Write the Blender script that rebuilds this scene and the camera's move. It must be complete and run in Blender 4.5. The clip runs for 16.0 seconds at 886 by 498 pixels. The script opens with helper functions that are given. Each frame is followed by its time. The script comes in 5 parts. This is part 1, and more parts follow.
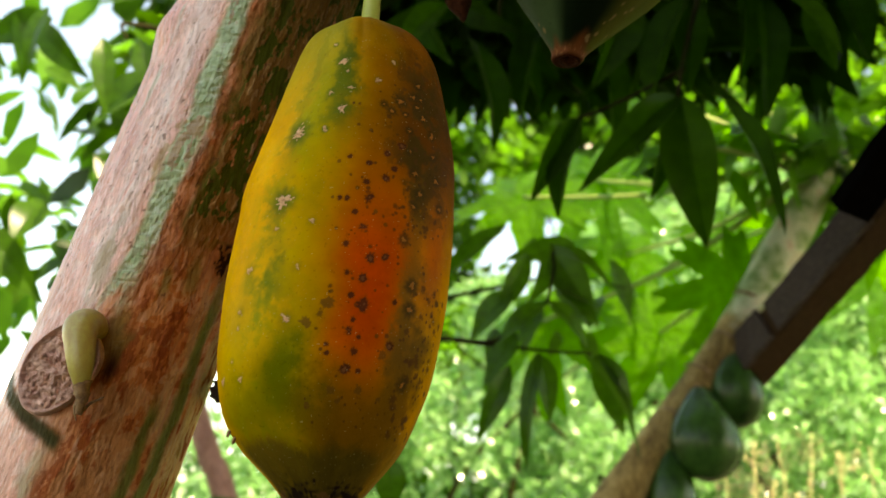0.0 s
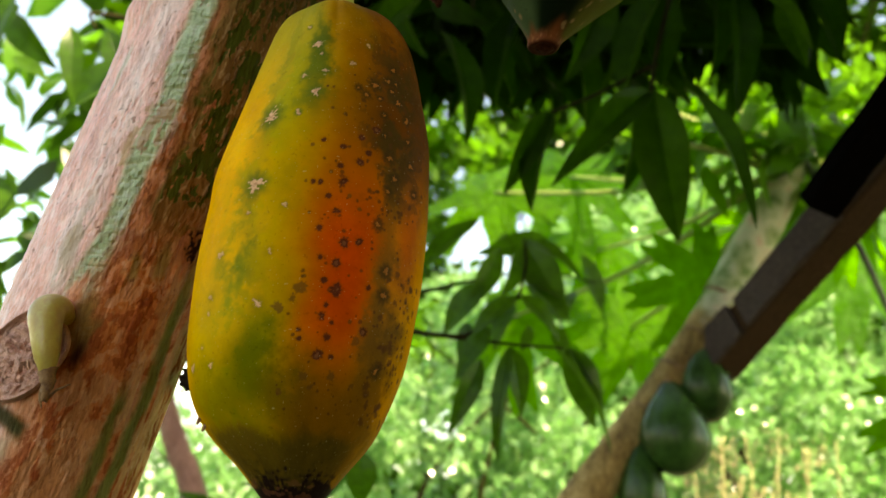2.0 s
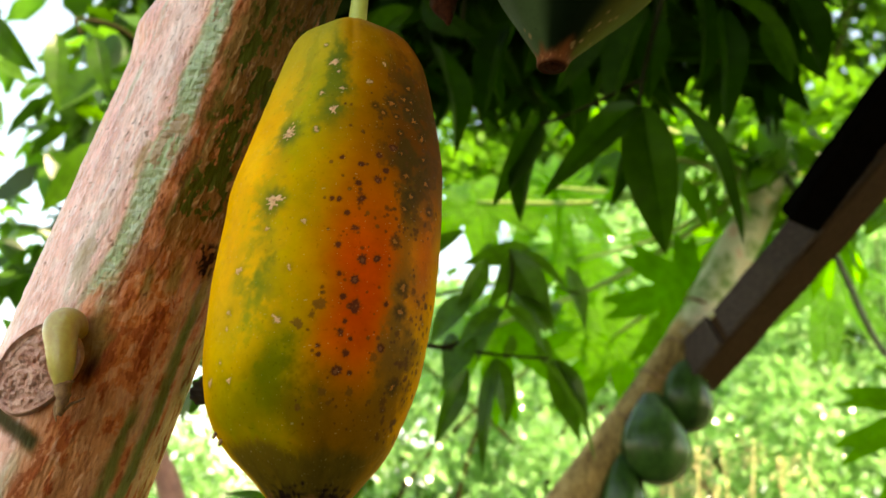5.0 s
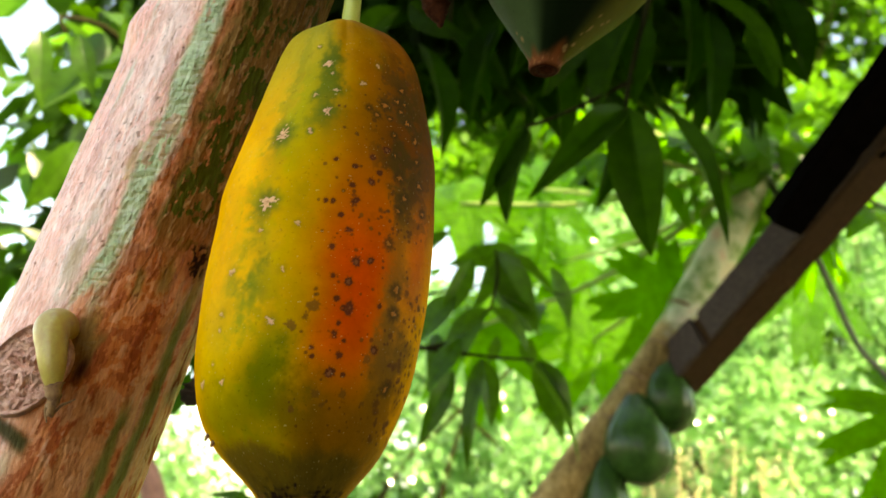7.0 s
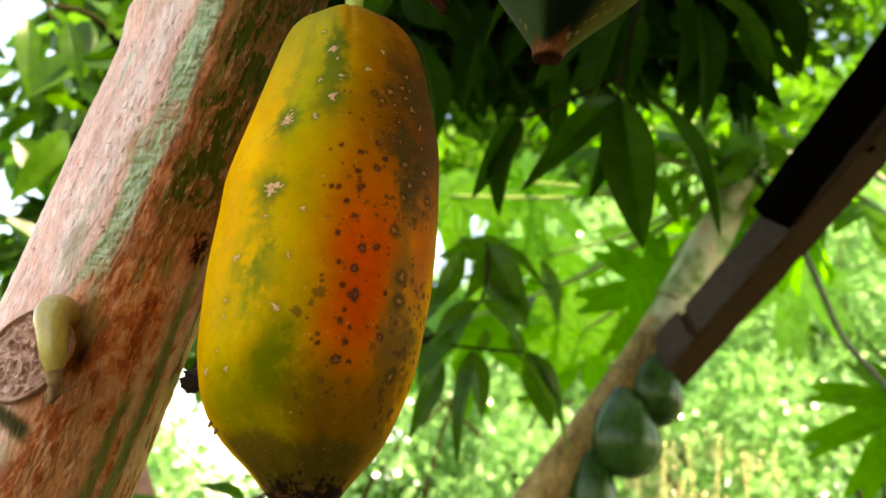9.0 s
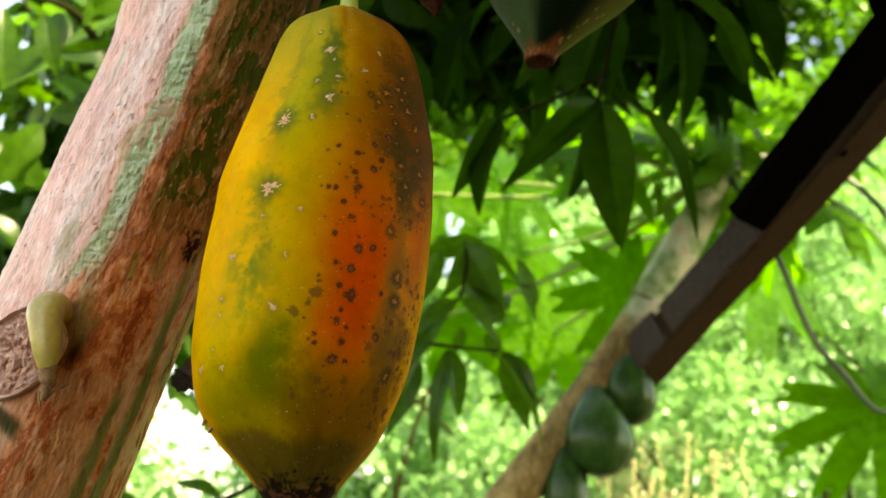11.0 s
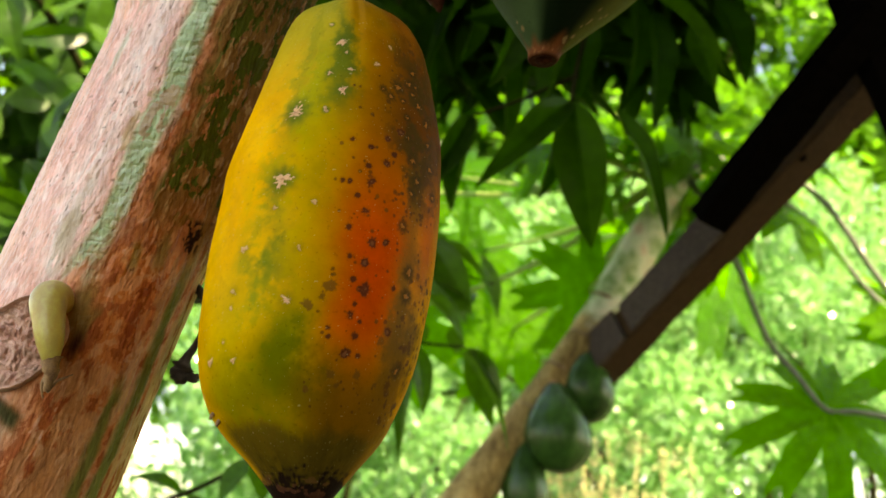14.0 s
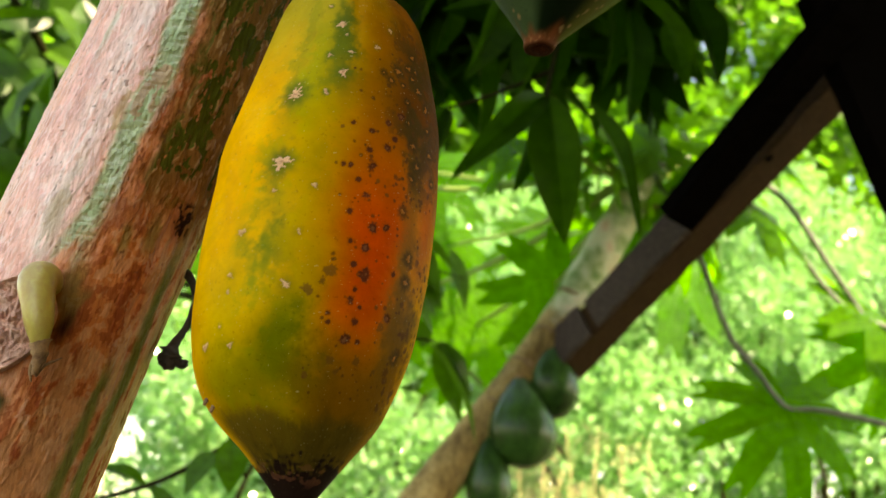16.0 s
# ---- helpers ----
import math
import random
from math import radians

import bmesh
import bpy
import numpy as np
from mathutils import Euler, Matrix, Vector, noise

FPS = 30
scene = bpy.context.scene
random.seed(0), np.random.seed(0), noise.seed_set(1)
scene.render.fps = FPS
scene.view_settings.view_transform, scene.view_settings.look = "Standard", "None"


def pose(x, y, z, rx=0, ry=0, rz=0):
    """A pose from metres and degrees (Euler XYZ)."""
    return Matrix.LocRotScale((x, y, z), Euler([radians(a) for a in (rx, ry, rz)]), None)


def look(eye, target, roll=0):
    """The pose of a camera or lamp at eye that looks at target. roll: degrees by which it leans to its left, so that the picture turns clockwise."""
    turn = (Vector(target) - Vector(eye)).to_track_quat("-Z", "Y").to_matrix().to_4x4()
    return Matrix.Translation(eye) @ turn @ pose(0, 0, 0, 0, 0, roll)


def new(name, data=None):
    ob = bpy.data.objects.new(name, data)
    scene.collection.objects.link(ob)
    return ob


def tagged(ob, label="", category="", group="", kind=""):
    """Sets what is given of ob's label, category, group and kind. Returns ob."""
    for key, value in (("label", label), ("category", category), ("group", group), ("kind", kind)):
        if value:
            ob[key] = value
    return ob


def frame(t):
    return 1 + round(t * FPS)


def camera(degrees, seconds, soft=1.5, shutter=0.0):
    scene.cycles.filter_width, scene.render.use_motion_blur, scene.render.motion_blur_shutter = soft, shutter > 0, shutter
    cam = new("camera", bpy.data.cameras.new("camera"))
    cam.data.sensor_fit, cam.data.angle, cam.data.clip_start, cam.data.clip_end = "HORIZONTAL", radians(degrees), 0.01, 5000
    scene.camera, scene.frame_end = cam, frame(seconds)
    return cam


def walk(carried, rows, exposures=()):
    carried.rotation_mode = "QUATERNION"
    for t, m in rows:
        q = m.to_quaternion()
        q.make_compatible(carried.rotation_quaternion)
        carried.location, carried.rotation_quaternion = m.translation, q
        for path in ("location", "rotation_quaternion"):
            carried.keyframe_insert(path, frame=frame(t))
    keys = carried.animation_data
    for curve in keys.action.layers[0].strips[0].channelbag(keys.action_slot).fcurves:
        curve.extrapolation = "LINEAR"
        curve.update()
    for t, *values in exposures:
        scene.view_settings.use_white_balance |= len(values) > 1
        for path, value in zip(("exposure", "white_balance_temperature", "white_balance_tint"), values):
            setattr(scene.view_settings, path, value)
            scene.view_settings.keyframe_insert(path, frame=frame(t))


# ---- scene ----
cam = camera(49.0, 16.0)
PATH = [
    (0, (0.034, -0.523, 1.342), (0.097, 1.389, 1.926), 3.4),
    (0.5, (0.032, -0.52, 1.34), (0.107, 1.392, 1.921), 3.3),
    (1, (0.032, -0.518, 1.338), (0.122, 1.395, 1.916), 3.3),
    (1.5, (0.033, -0.516, 1.338), (0.138, 1.395, 1.916), 3.2),
    (2, (0.033, -0.516, 1.338), (0.155, 1.394, 1.919), 3.2),
    (2.5, (0.03, -0.516, 1.339), (0.165, 1.392, 1.923), 3.2),
    (3, (0.026, -0.516, 1.338), (0.171, 1.39, 1.927), 3.2),
    (3.5, (0.022, -0.517, 1.338), (0.174, 1.387, 1.931), 3.3),
    (4, (0.017, -0.519, 1.339), (0.175, 1.384, 1.934), 3.3),
    (6.5, (0.008, -0.522, 1.34), (0.204, 1.375, 1.942), 3.2),
    (7, (0.006, -0.522, 1.34), (0.212, 1.375, 1.942), 3.2),
    (7.5, (0.005, -0.52, 1.339), (0.219, 1.375, 1.939), 3.1),
    (8, (0.001, -0.518, 1.338), (0.223, 1.378, 1.935), 3.2),
    (8.5, (-0.001, -0.517, 1.337), (0.228, 1.379, 1.931), 3.1),
    (9, (-0.004, -0.517, 1.337), (0.234, 1.379, 1.928), 3.2),
    (11.5, (-0.019, -0.52, 1.337), (0.293, 1.366, 1.926), 3.4),
    (12, (-0.022, -0.52, 1.337), (0.307, 1.363, 1.926), 3.5),
    (12.5, (-0.028, -0.518, 1.337), (0.319, 1.361, 1.926), 3.4),
    (13, (-0.034, -0.516, 1.336), (0.328, 1.361, 1.925), 3.4),
    (13.5, (-0.041, -0.514, 1.336), (0.336, 1.36, 1.924), 3.4),
    (14, (-0.047, -0.514, 1.335), (0.348, 1.357, 1.922), 3.5),
    (14.5, (-0.051, -0.511, 1.334), (0.364, 1.355, 1.919), 3.5),
    (15, (-0.055, -0.509, 1.333), (0.384, 1.353, 1.917), 3.6),
    (15.5, (-0.06, -0.507, 1.333), (0.399, 1.351, 1.915), 3.6),
    (16, (-0.065, -0.503, 1.331), (0.411, 1.35, 1.914), 3.7),
]
walk(cam, [(t, look(eye, target, roll)) for t, eye, target, roll in PATH], exposures=[(0.0, 2.13, 11000, 8), (3.5, 2.29, 11000, 8), (6.5, 2.66, 11000, 8), (9.0, 2.59, 11000, 8), (16.0, 2.48, 11000, 8)])
cam.data.dof.use_dof = True
cam.data.dof.focus_distance = 0.50
cam.data.dof.aperture_fstop = 10.5

# ---- light ----
SUN_DIR = Vector((0.45, -0.62, 0.72)).normalized()      # towards the sun
world = bpy.data.worlds.new("sky")
scene.world = world
world.use_nodes = True
wn = world.node_tree.nodes
sky = wn.new("ShaderNodeTexSky")
sky.sky_type = "NISHITA"
sky.sun_disc = False
sky.sun_elevation = math.asin(SUN_DIR.z)
sky.sun_rotation = math.atan2(SUN_DIR.x, SUN_DIR.y)
wn["Background"].inputs[1].default_value = 0.15
world.node_tree.links.new(sky.outputs[0], wn["Background"].inputs[0])
sun = new("sun", bpy.data.lights.new("sun", "SUN"))
sun.data.energy, sun.data.angle, sun.data.color = 4.7, radians(0.6), (1.0, 0.95, 0.86)
sun.matrix_world = look(SUN_DIR * 20, (0, 0, 0))


# ---- materials ----
class Nodes:
    def __init__(self, name):
        self.mat = bpy.data.materials.new(name)
        self.mat.use_nodes = True
        self.tree = self.mat.node_tree
        self.bsdf = self.tree.nodes["Principled BSDF"]
        self.out = self.tree.nodes["Material Output"]

    def add(self, kind, **values):
        node = self.tree.nodes.new(kind)
        for key, value in values.items():
            node.inputs[key.replace("_", " ")].default_value = value
        return node

    def link(self, a, b):
        self.tree.links.new(a, b)

    def coords(self, scale=(1, 1, 1), rot=(0, 0, 0), which="Object"):
        tc, mp = self.add("ShaderNodeTexCoord"), self.add("ShaderNodeMapping")
        mp.inputs["Scale"].default_value, mp.inputs["Rotation"].default_value = scale, rot
        self.link(tc.outputs[which], mp.inputs["Vector"])
        return mp.outputs["Vector"]

    def noise(self, vec, scale, detail=4.0, rough=0.55, dist=0.0):
        n = self.add("ShaderNodeTexNoise", Scale=scale, Detail=detail, Roughness=rough, Distortion=dist)
        self.link(vec, n.inputs["Vector"])
        return n.outputs["Fac"]

    def ramp(self, fac, stops):
        r = self.add("ShaderNodeValToRGB")
        els = r.color_ramp.elements
        while len(els) < len(stops):
            els.new(0.5)
        for e, (p, c) in zip(els, stops):
            e.position, e.color = p, (*c, 1) if len(c) == 3 else c
        self.link(fac, r.inputs["Fac"])
        return r.outputs["Color"]

    def mix(self, fac, a, b, blend="MIX"):
        m = self.tree.nodes.new("ShaderNodeMix")
        m.data_type, m.blend_type = "RGBA", blend
        for value, slot in ((fac, 0), (a, 6), (b, 7)):
            if hasattr(value, "is_linked"):
                self.link(value, m.inputs[slot])
            elif isinstance(value, tuple):
                m.inputs[slot].default_value = (*value, 1)
            else:
                m.inputs[slot].default_value = value
        return m.outputs[2]

    def bump(self, height, strength, distance):
        b = self.add("ShaderNodeBump", Strength=strength, Distance=distance)
        self.link(height, b.inputs["Height"])
        self.link(b.outputs["Normal"], self.bsdf.inputs["Normal"])


def leaf_material(name, dark, light, glow, through_share=0.45, rough=0.38, vary="Object", gloss=0.12, wavy=0.0):
    """A leaf that lets light through: dark and light are its two surface greens, glow the light that comes through."""
    n = Nodes(name)
    vec = n.coords()
    if vary == "Object":
        rnd = n.add("ShaderNodeObjectInfo").outputs["Random"]
    else:
        rnd = n.add("ShaderNodeNewGeometry").outputs["Random Per Island"]
    base = n.mix(rnd, dark, light)
    blot = n.ramp(n.noise(vec, 9.0, 5.0), [(0.35, (0.75, 0.75, 0.75)), (0.7, (1.15, 1.15, 1.0))])
    col = n.mix(1.0, base, blot, "MULTIPLY")
    n.link(col, n.bsdf.inputs["Base Color"])
    n.bsdf.inputs["Roughness"].default_value = rough
    n.bsdf.inputs["Specular IOR Level"].default_value = gloss
    if wavy:
        n.bump(n.noise(vec, 14.0, 3.0), 1.0, wavy)
    tr = n.add("ShaderNodeBsdfTranslucent")
    n.link(n.mix(1.0, n.mix(rnd, glow, tuple(min(1, c * 1.35) for c in glow)), blot, "MULTIPLY"), tr.inputs["Color"])
    mx = n.add("ShaderNodeMixShader", Fac=through_share)
    n.link(n.bsdf.outputs[0], mx.inputs[1])
    n.link(tr.outputs[0], mx.inputs[2])
    n.link(mx.outputs[0], n.out.inputs["Surface"])
    return n.mat


def plain_material(name, a, b, scale=20.0, rough=0.6, stretch=(1, 1, 1), bump=0.3, depth=0.002, detail=6.0, gloss=0.5):
    n = Nodes(name)
    vec = n.coords(stretch)
    f1, f2 = n.noise(vec, scale, detail), n.noise(vec, scale * 6, 4.0)
    n.link(n.mix(0.35, n.ramp(f1, [(0.3, a), (0.7, b)]), n.ramp(f2, [(0.3, a), (0.7, b)])), n.bsdf.inputs["Base Color"])
    n.bsdf.inputs["Roughness"].default_value = rough
    n.bsdf.inputs["Specular IOR Level"].default_value = gloss
    n.bump(n.mix(0.5, f1, f2), bump, depth)
    return n.mat


def papaya_material():
    n = Nodes("ripe_papaya_skin")
    att = n.add("ShaderNodeAttribute")
    att.attribute_name = "skin"
    vec = n.coords()
    fine = n.noise(vec, 1100.0, 3.0)
    soft = n.noise(vec, 45.0, 6.0, 0.6)
    dots = n.noise(vec, 420.0, 2.0)
    col = n.mix(1.0, att.outputs["Color"], n.ramp(soft, [(0.3, (0.84, 0.86, 0.84)), (0.7, (1.12, 1.10, 1.1))]), "MULTIPLY")
    col = n.mix(1.0, col, n.ramp(dots, [(0.28, (0.80, 0.80, 0.80)), (0.36, (1.0, 1.0, 1.0)), (0.70, (1.0, 1.0, 1.0)), (0.78, (1.12, 1.12, 1.2))]), "MULTIPLY")
    n.link(col, n.bsdf.inputs["Base Color"])
    n.link(n.ramp(soft, [(0.3, (0.40,) * 3), (0.7, (0.55,) * 3)]), n.bsdf.inputs["Roughness"])
    n.bsdf.inputs["Specular IOR Level"].default_value = 0.015
    n.bump(n.mix(0.5, fine, soft), 0.22, 0.0011)
    return n.mat


def bark_material():
    """Papaya bark: pale pinkish grey, brown and green streaks that run along the leaning trunk."""
    n = Nodes("papaya_bark")
    att = n.add("ShaderNodeAttribute")
    att.attribute_name = "skin"
    lean = (0, -0.24, 0)
    streak = n.noise(n.coords((1, 1, 0.10), lean), 560.0, 5.0, 0.65, 0.4)
    wide = n.noise(n.coords((1, 1, 0.18), lean), 120.0, 6.0, 0.6, 0.3)
    flake = n.noise(n.coords((1, 1, 0.30), lean), 420.0, 8.0, 0.62, 0.3)
    grit = n.noise(n.coords(), 1500.0, 3.0)
    shade = n.ramp(streak, [(0.3, (0.72, 0.62, 0.56)), (0.5, (1.0, 1.0, 1.0)), (0.72, (1.14, 1.15, 1.16))])
    col = n.mix(1.0, att.outputs["Color"], shade, "MULTIPLY")
    col = n.mix(0.7, col, n.ramp(wide, [(0.35, (0.80, 0.74, 0.70)), (0.6, (1.1, 1.1, 1.1))]), "MULTIPLY")
    col = n.mix(n.ramp(flake, [(0.60, (0, 0, 0)), (0.66, (0.28,) * 3)]), col, (0.16, 0.055, 0.025))
    n.link(col, n.bsdf.inputs["Base Color"])
    n.link(n.ramp(wide, [(0.3, (0.24,) * 3), (0.7, (0.40,) * 3)]), n.bsdf.inputs["Roughness"])
    # bare pale bark is waxy, mossy bark dull
    n.link(n.ramp(att.outputs["Color"], [(0.14, (0.01,) * 3), (0.42, (0.9,) * 3)]), n.bsdf.inputs["Specular IOR Level"])
    n.bump(n.mix(0.4, n.mix(0.55, streak, flake), grit), 0.85, 0.0008)
    return n.mat


def back_bark_material():
    """Slender papaya trunk: tan-brown below, lichen-pale and green higher up, with a ragged border."""
    n = Nodes("papaya_bark_slender")
    vec = n.coords((1, 1, 0.4))
    f1, f2, f3 = n.noise(vec, 26.0, 6.0), n.noise(vec, 130.0, 5.0), n.noise(n.coords(), 12.0, 5.0, 0.6)
    brown = n.ramp(n.mix(0.4, f1, f2), [(0.35, (0.085, 0.048, 0.015)), (0.50, (0.25, 0.165, 0.060)), (0.66, (0.50, 0.36, 0.16))])
    pale = n.ramp(f3, [(0.38, (0.15, 0.26, 0.09)), (0.46, (0.34, 0.42, 0.24)), (0.56, (0.56, 0.60, 0.44)), (0.68, (0.58, 0.42, 0.32))])
    sep = n.add("ShaderNodeSeparateXYZ")
    n.link(n.coords(), sep.inputs[0])
    lift = n.add("ShaderNodeMath")
    lift.operation = "MULTIPLY_ADD"
    n.link(f3, lift.inputs[0])
    lift.inputs[1].default_value = 0.25
    n.link(sep.outputs["Z"], lift.inputs[2])
    span = n.add("ShaderNodeMapRange")
    n.link(lift.outputs[0], span.inputs[0])
    span.inputs[1].default_value, span.inputs[2].default_value = 2.06, 2.12
    n.link(n.mix(span.outputs[0], brown, pale), n.bsdf.inputs["Base Color"])
    n.bsdf.inputs["Roughness"].default_value = 0.7
    n.bsdf.inputs["Specular IOR Level"].default_value = 0.2
    n.bump(n.mix(0.5, f1, f2), 0.7, 0.006)
    return n.mat


MAT = dict(
    papaya=papaya_material(),
    bark=bark_material(),
    stalk=plain_material("fruit_stalk", (0.30, 0.36, 0.05), (0.42, 0.42, 0.09), 120, 0.45, (1, 1, 0.3), 0.2, 0.001),
    bud=plain_material("stub_skin", (0.30, 0.11, 0.030), (0.44, 0.37, 0.085), 60, 0.33, (1, 1, 0.7), 0.25, 0.0008, 6.0, 0.6),
    scar=plain_material("leaf_scar", (0.52, 0.21, 0.155), (0.95, 0.64, 0.54), 200, 0.7, (1, 1, 0.7), 1.0, 0.004, 6.0, 0.08),
    dry=plain_material("dry_tissue", (0.085, 0.028, 0.013), (0.40, 0.22, 0.10), 300, 0.75, (1, 1, 1), 0.5, 0.001),
    rust=plain_material("puckered_tip", (0.016, 0.005, 0.003), (0.085, 0.023, 0.009), 500, 0.7, (1, 1, 1), 0.6, 0.001, 6.0, 0.05),
    dead=plain_material("withered", (0.012, 0.007, 0.005), (0.035, 0.02, 0.012), 250, 0.8, (1, 1, 1), 0.6, 0.002),
    young=plain_material("young_papaya", (0.003, 0.014, 0.002), (0.040, 0.120, 0.024), 15, 0.27, (1, 1, 0.6), 0.3, 0.003, 6.0, 0.32),
    bark_back=back_bark_material(),
    bark_far=plain_material("papaya_bark_far", (0.12, 0.065, 0.038), (0.30, 0.19, 0.11), 30, 0.7, (1, 1, 0.3), 0.6, 0.006),
    wood=plain_material("old_timber", (0.018, 0.0085, 0.0035), (0.070, 0.034, 0.014), 24, 0.8, (6, 0.6, 6), 0.5, 0.003, 6.0, 0.15),
    plank=plain_material("lit_face_grey", (0.026, 0.018, 0.016), (0.090, 0.066, 0.060), 30, 0.8, (5, 0.7, 5), 0.5, 0.003, 6.0, 0.15),
    wood_black=plain_material("shaded_black_timber", (0.0008, 0.0006, 0.0005), (0.003, 0.0022, 0.0018), 24, 0.9, (4, 0.6, 4), 0.4, 0.003, 6.0, 0.01),
    twig=plain_material("twig_bark", (0.006, 0.007, 0.002), (0.024, 0.022, 0.007), 60, 0.8, (1, 1, 1), 0.4, 0.002, 6.0, 0.03),
    trunk_pink=plain_material("smooth_trunk", (0.12, 0.040, 0.026), (0.34, 0.17, 0.13), 22, 0.7, (1, 1, 0.4), 0.4, 0.006),
    soil=plain_material("ground_soil", (0.022, 0.030, 0.011), (0.058, 0.056, 0.026), 1.5, 0.95, (1, 1, 1), 0.6, 0.03),
    roof=plain_material("shade_boards", (0.03, 0.024, 0.018), (0.07, 0.052, 0.04), 8, 0.85, (3, 0.4, 1), 0.5, 0.004),
    # both mango greens lie below true leaf tone: overhead shade is in the colour
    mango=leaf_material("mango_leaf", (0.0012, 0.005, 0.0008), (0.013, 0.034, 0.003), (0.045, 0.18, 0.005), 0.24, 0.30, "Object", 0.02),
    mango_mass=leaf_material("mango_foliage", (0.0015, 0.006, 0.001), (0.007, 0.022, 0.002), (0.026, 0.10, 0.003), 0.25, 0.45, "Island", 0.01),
    palm=leaf_material("papaya_leaf", (0.025, 0.11, 0.006), (0.06, 0.19, 0.010), (0.105, 0.385, 0.009), 0.55, 0.20, "Object", 0.16, 0.04),
    petiole=plain_material("petiole", (0.16, 0.25, 0.04), (0.32, 0.40, 0.12), 60, 0.5, (1, 1, 1), 0.1, 0.001),
    petiole_dark=plain_material("petiole_grey", (0.045, 0.055, 0.038), (0.13, 0.15, 0.11), 60, 0.55, (1, 1, 1), 0.1, 0.001),
    bush=leaf_material("bush_leaf", (0.085, 0.215, 0.078), (0.25, 0.42, 0.205), (0.25, 0.58, 0.19), 0.42, 0.17, "Island", 1.0),
    tree=leaf_material("tree_leaf", (0.035, 0.11, 0.014), (0.08, 0.20, 0.028), (0.13, 0.40, 0.028), 0.45, 0.16, "Island"),
    tuft=leaf_material("young_papaya_leaf", (0.03, 0.12, 0.012), (0.09, 0.22, 0.03), (0.14, 0.42, 0.02), 0.45, 0.4, "Island", 0.3),
    broad=leaf_material("broad_leaf", (0.012, 0.045, 0.006), (0.04, 0.10, 0.012), (0.07, 0.22, 0.008), 0.35, 0.35, "Object", 0.2),
    broad_mass=leaf_material("broad_foliage", (0.010, 0.035, 0.006), (0.03, 0.08, 0.012), (0.05, 0.17, 0.008), 0.32, 0.35, "Island", 0.3),
    sprig=leaf_material("sprig_leaf", (0.006, 0.024, 0.003), (0.030, 0.080, 0.008), (0.085, 0.26, 0.010), 0.36, 0.28),
    straw=plain_material("dry_stems", (0.26, 0.24, 0.09), (0.42, 0.38, 0.20), 10, 0.8, (1, 1, 0.2), 0.2, 0.002),
)


# ---- builders ----
def root(name, base, label, category, group="", kind=""):
    ob = new(name)
    ob.empty_display_size = 0.05
    ob.matrix_basis = Matrix.Translation(base)
    return tagged(ob, label, category, group, kind)


def stand(ob):
    """The world pose of an object by its chain of parents."""
    m = ob.matrix_basis.copy()
    while ob.parent:
        m = ob.parent.matrix_basis @ ob.matrix_parent_inverse @ m
        ob = ob.parent
    return m


def under(ob, parent):
    ob.parent = parent
    ob.matrix_parent_inverse = stand(parent).inverted()
    return ob


def mesh_data(name, verts, faces, material, smooth=True):
    me = bpy.data.meshes.new(name)
    me.from_pydata([tuple(v) for v in verts], [], [tuple(f) for f in faces])
    me.polygons.foreach_set("use_smooth", [smooth] * len(me.polygons))
    me.materials.append(material)
    me.update()
    return me


def part(name, data, parent=None, label=""):
    ob = new(name, data)
    if parent:
        under(ob, parent)
    return tagged(ob, label)


def spline(points, steps):
    """Points along a smooth curve through the given ones (vectors of any length)."""
    p = [np.array(q, float) for q in points]
    p = [2 * p[0] - p[1], *p, 2 * p[-1] - p[-2]]
    out = []
    for a, b, c, d in zip(p, p[1:], p[2:], p[3:]):
        for t in np.arange(steps) / steps:
            out.append(0.5 * (2 * b + (c - a) * t + (2 * a - 5 * b + 4 * c - d) * t * t + (3 * b - a - 3 * c + d) * t**3))
    return np.array([*out, p[-2]])


def tube_mesh(name, points, material, sides=10, steps=6, wobble=0.0, seed=0):
    """A round limb through points of (x, y, z, radius)."""
    rng = np.random.default_rng(seed)
    line = spline(points, steps)
    verts, faces = [], []
    side = None
    for i, row in enumerate(line):
        way = Vector(line[min(i + 1, len(line) - 1)][:3] - line[max(i - 1, 0)][:3]).normalized()
        if side is None:
            side = way.orthogonal().normalized()
        side = (side - way * side.dot(way)).normalized()
        up = way.cross(side)
        for k in range(sides):
            a = 2 * math.pi * k / sides
            r = float(row[3] * (1 + wobble * rng.normal()))
            verts.append(Vector(row[:3]) + r * (math.cos(a) * side + math.sin(a) * up))
    n = len(line)
    for i in range(n - 1):
        for k in range(sides):
            j = (k + 1) % sides
            faces.append((i * sides + k, i * sides + j, (i + 1) * sides + j, (i + 1) * sides + k))
    faces.append(tuple(range(sides - 1, -1, -1)))
    faces.append(tuple((n - 1) * sides + k for k in range(sides)))
    return mesh_data(name, verts, faces, material)


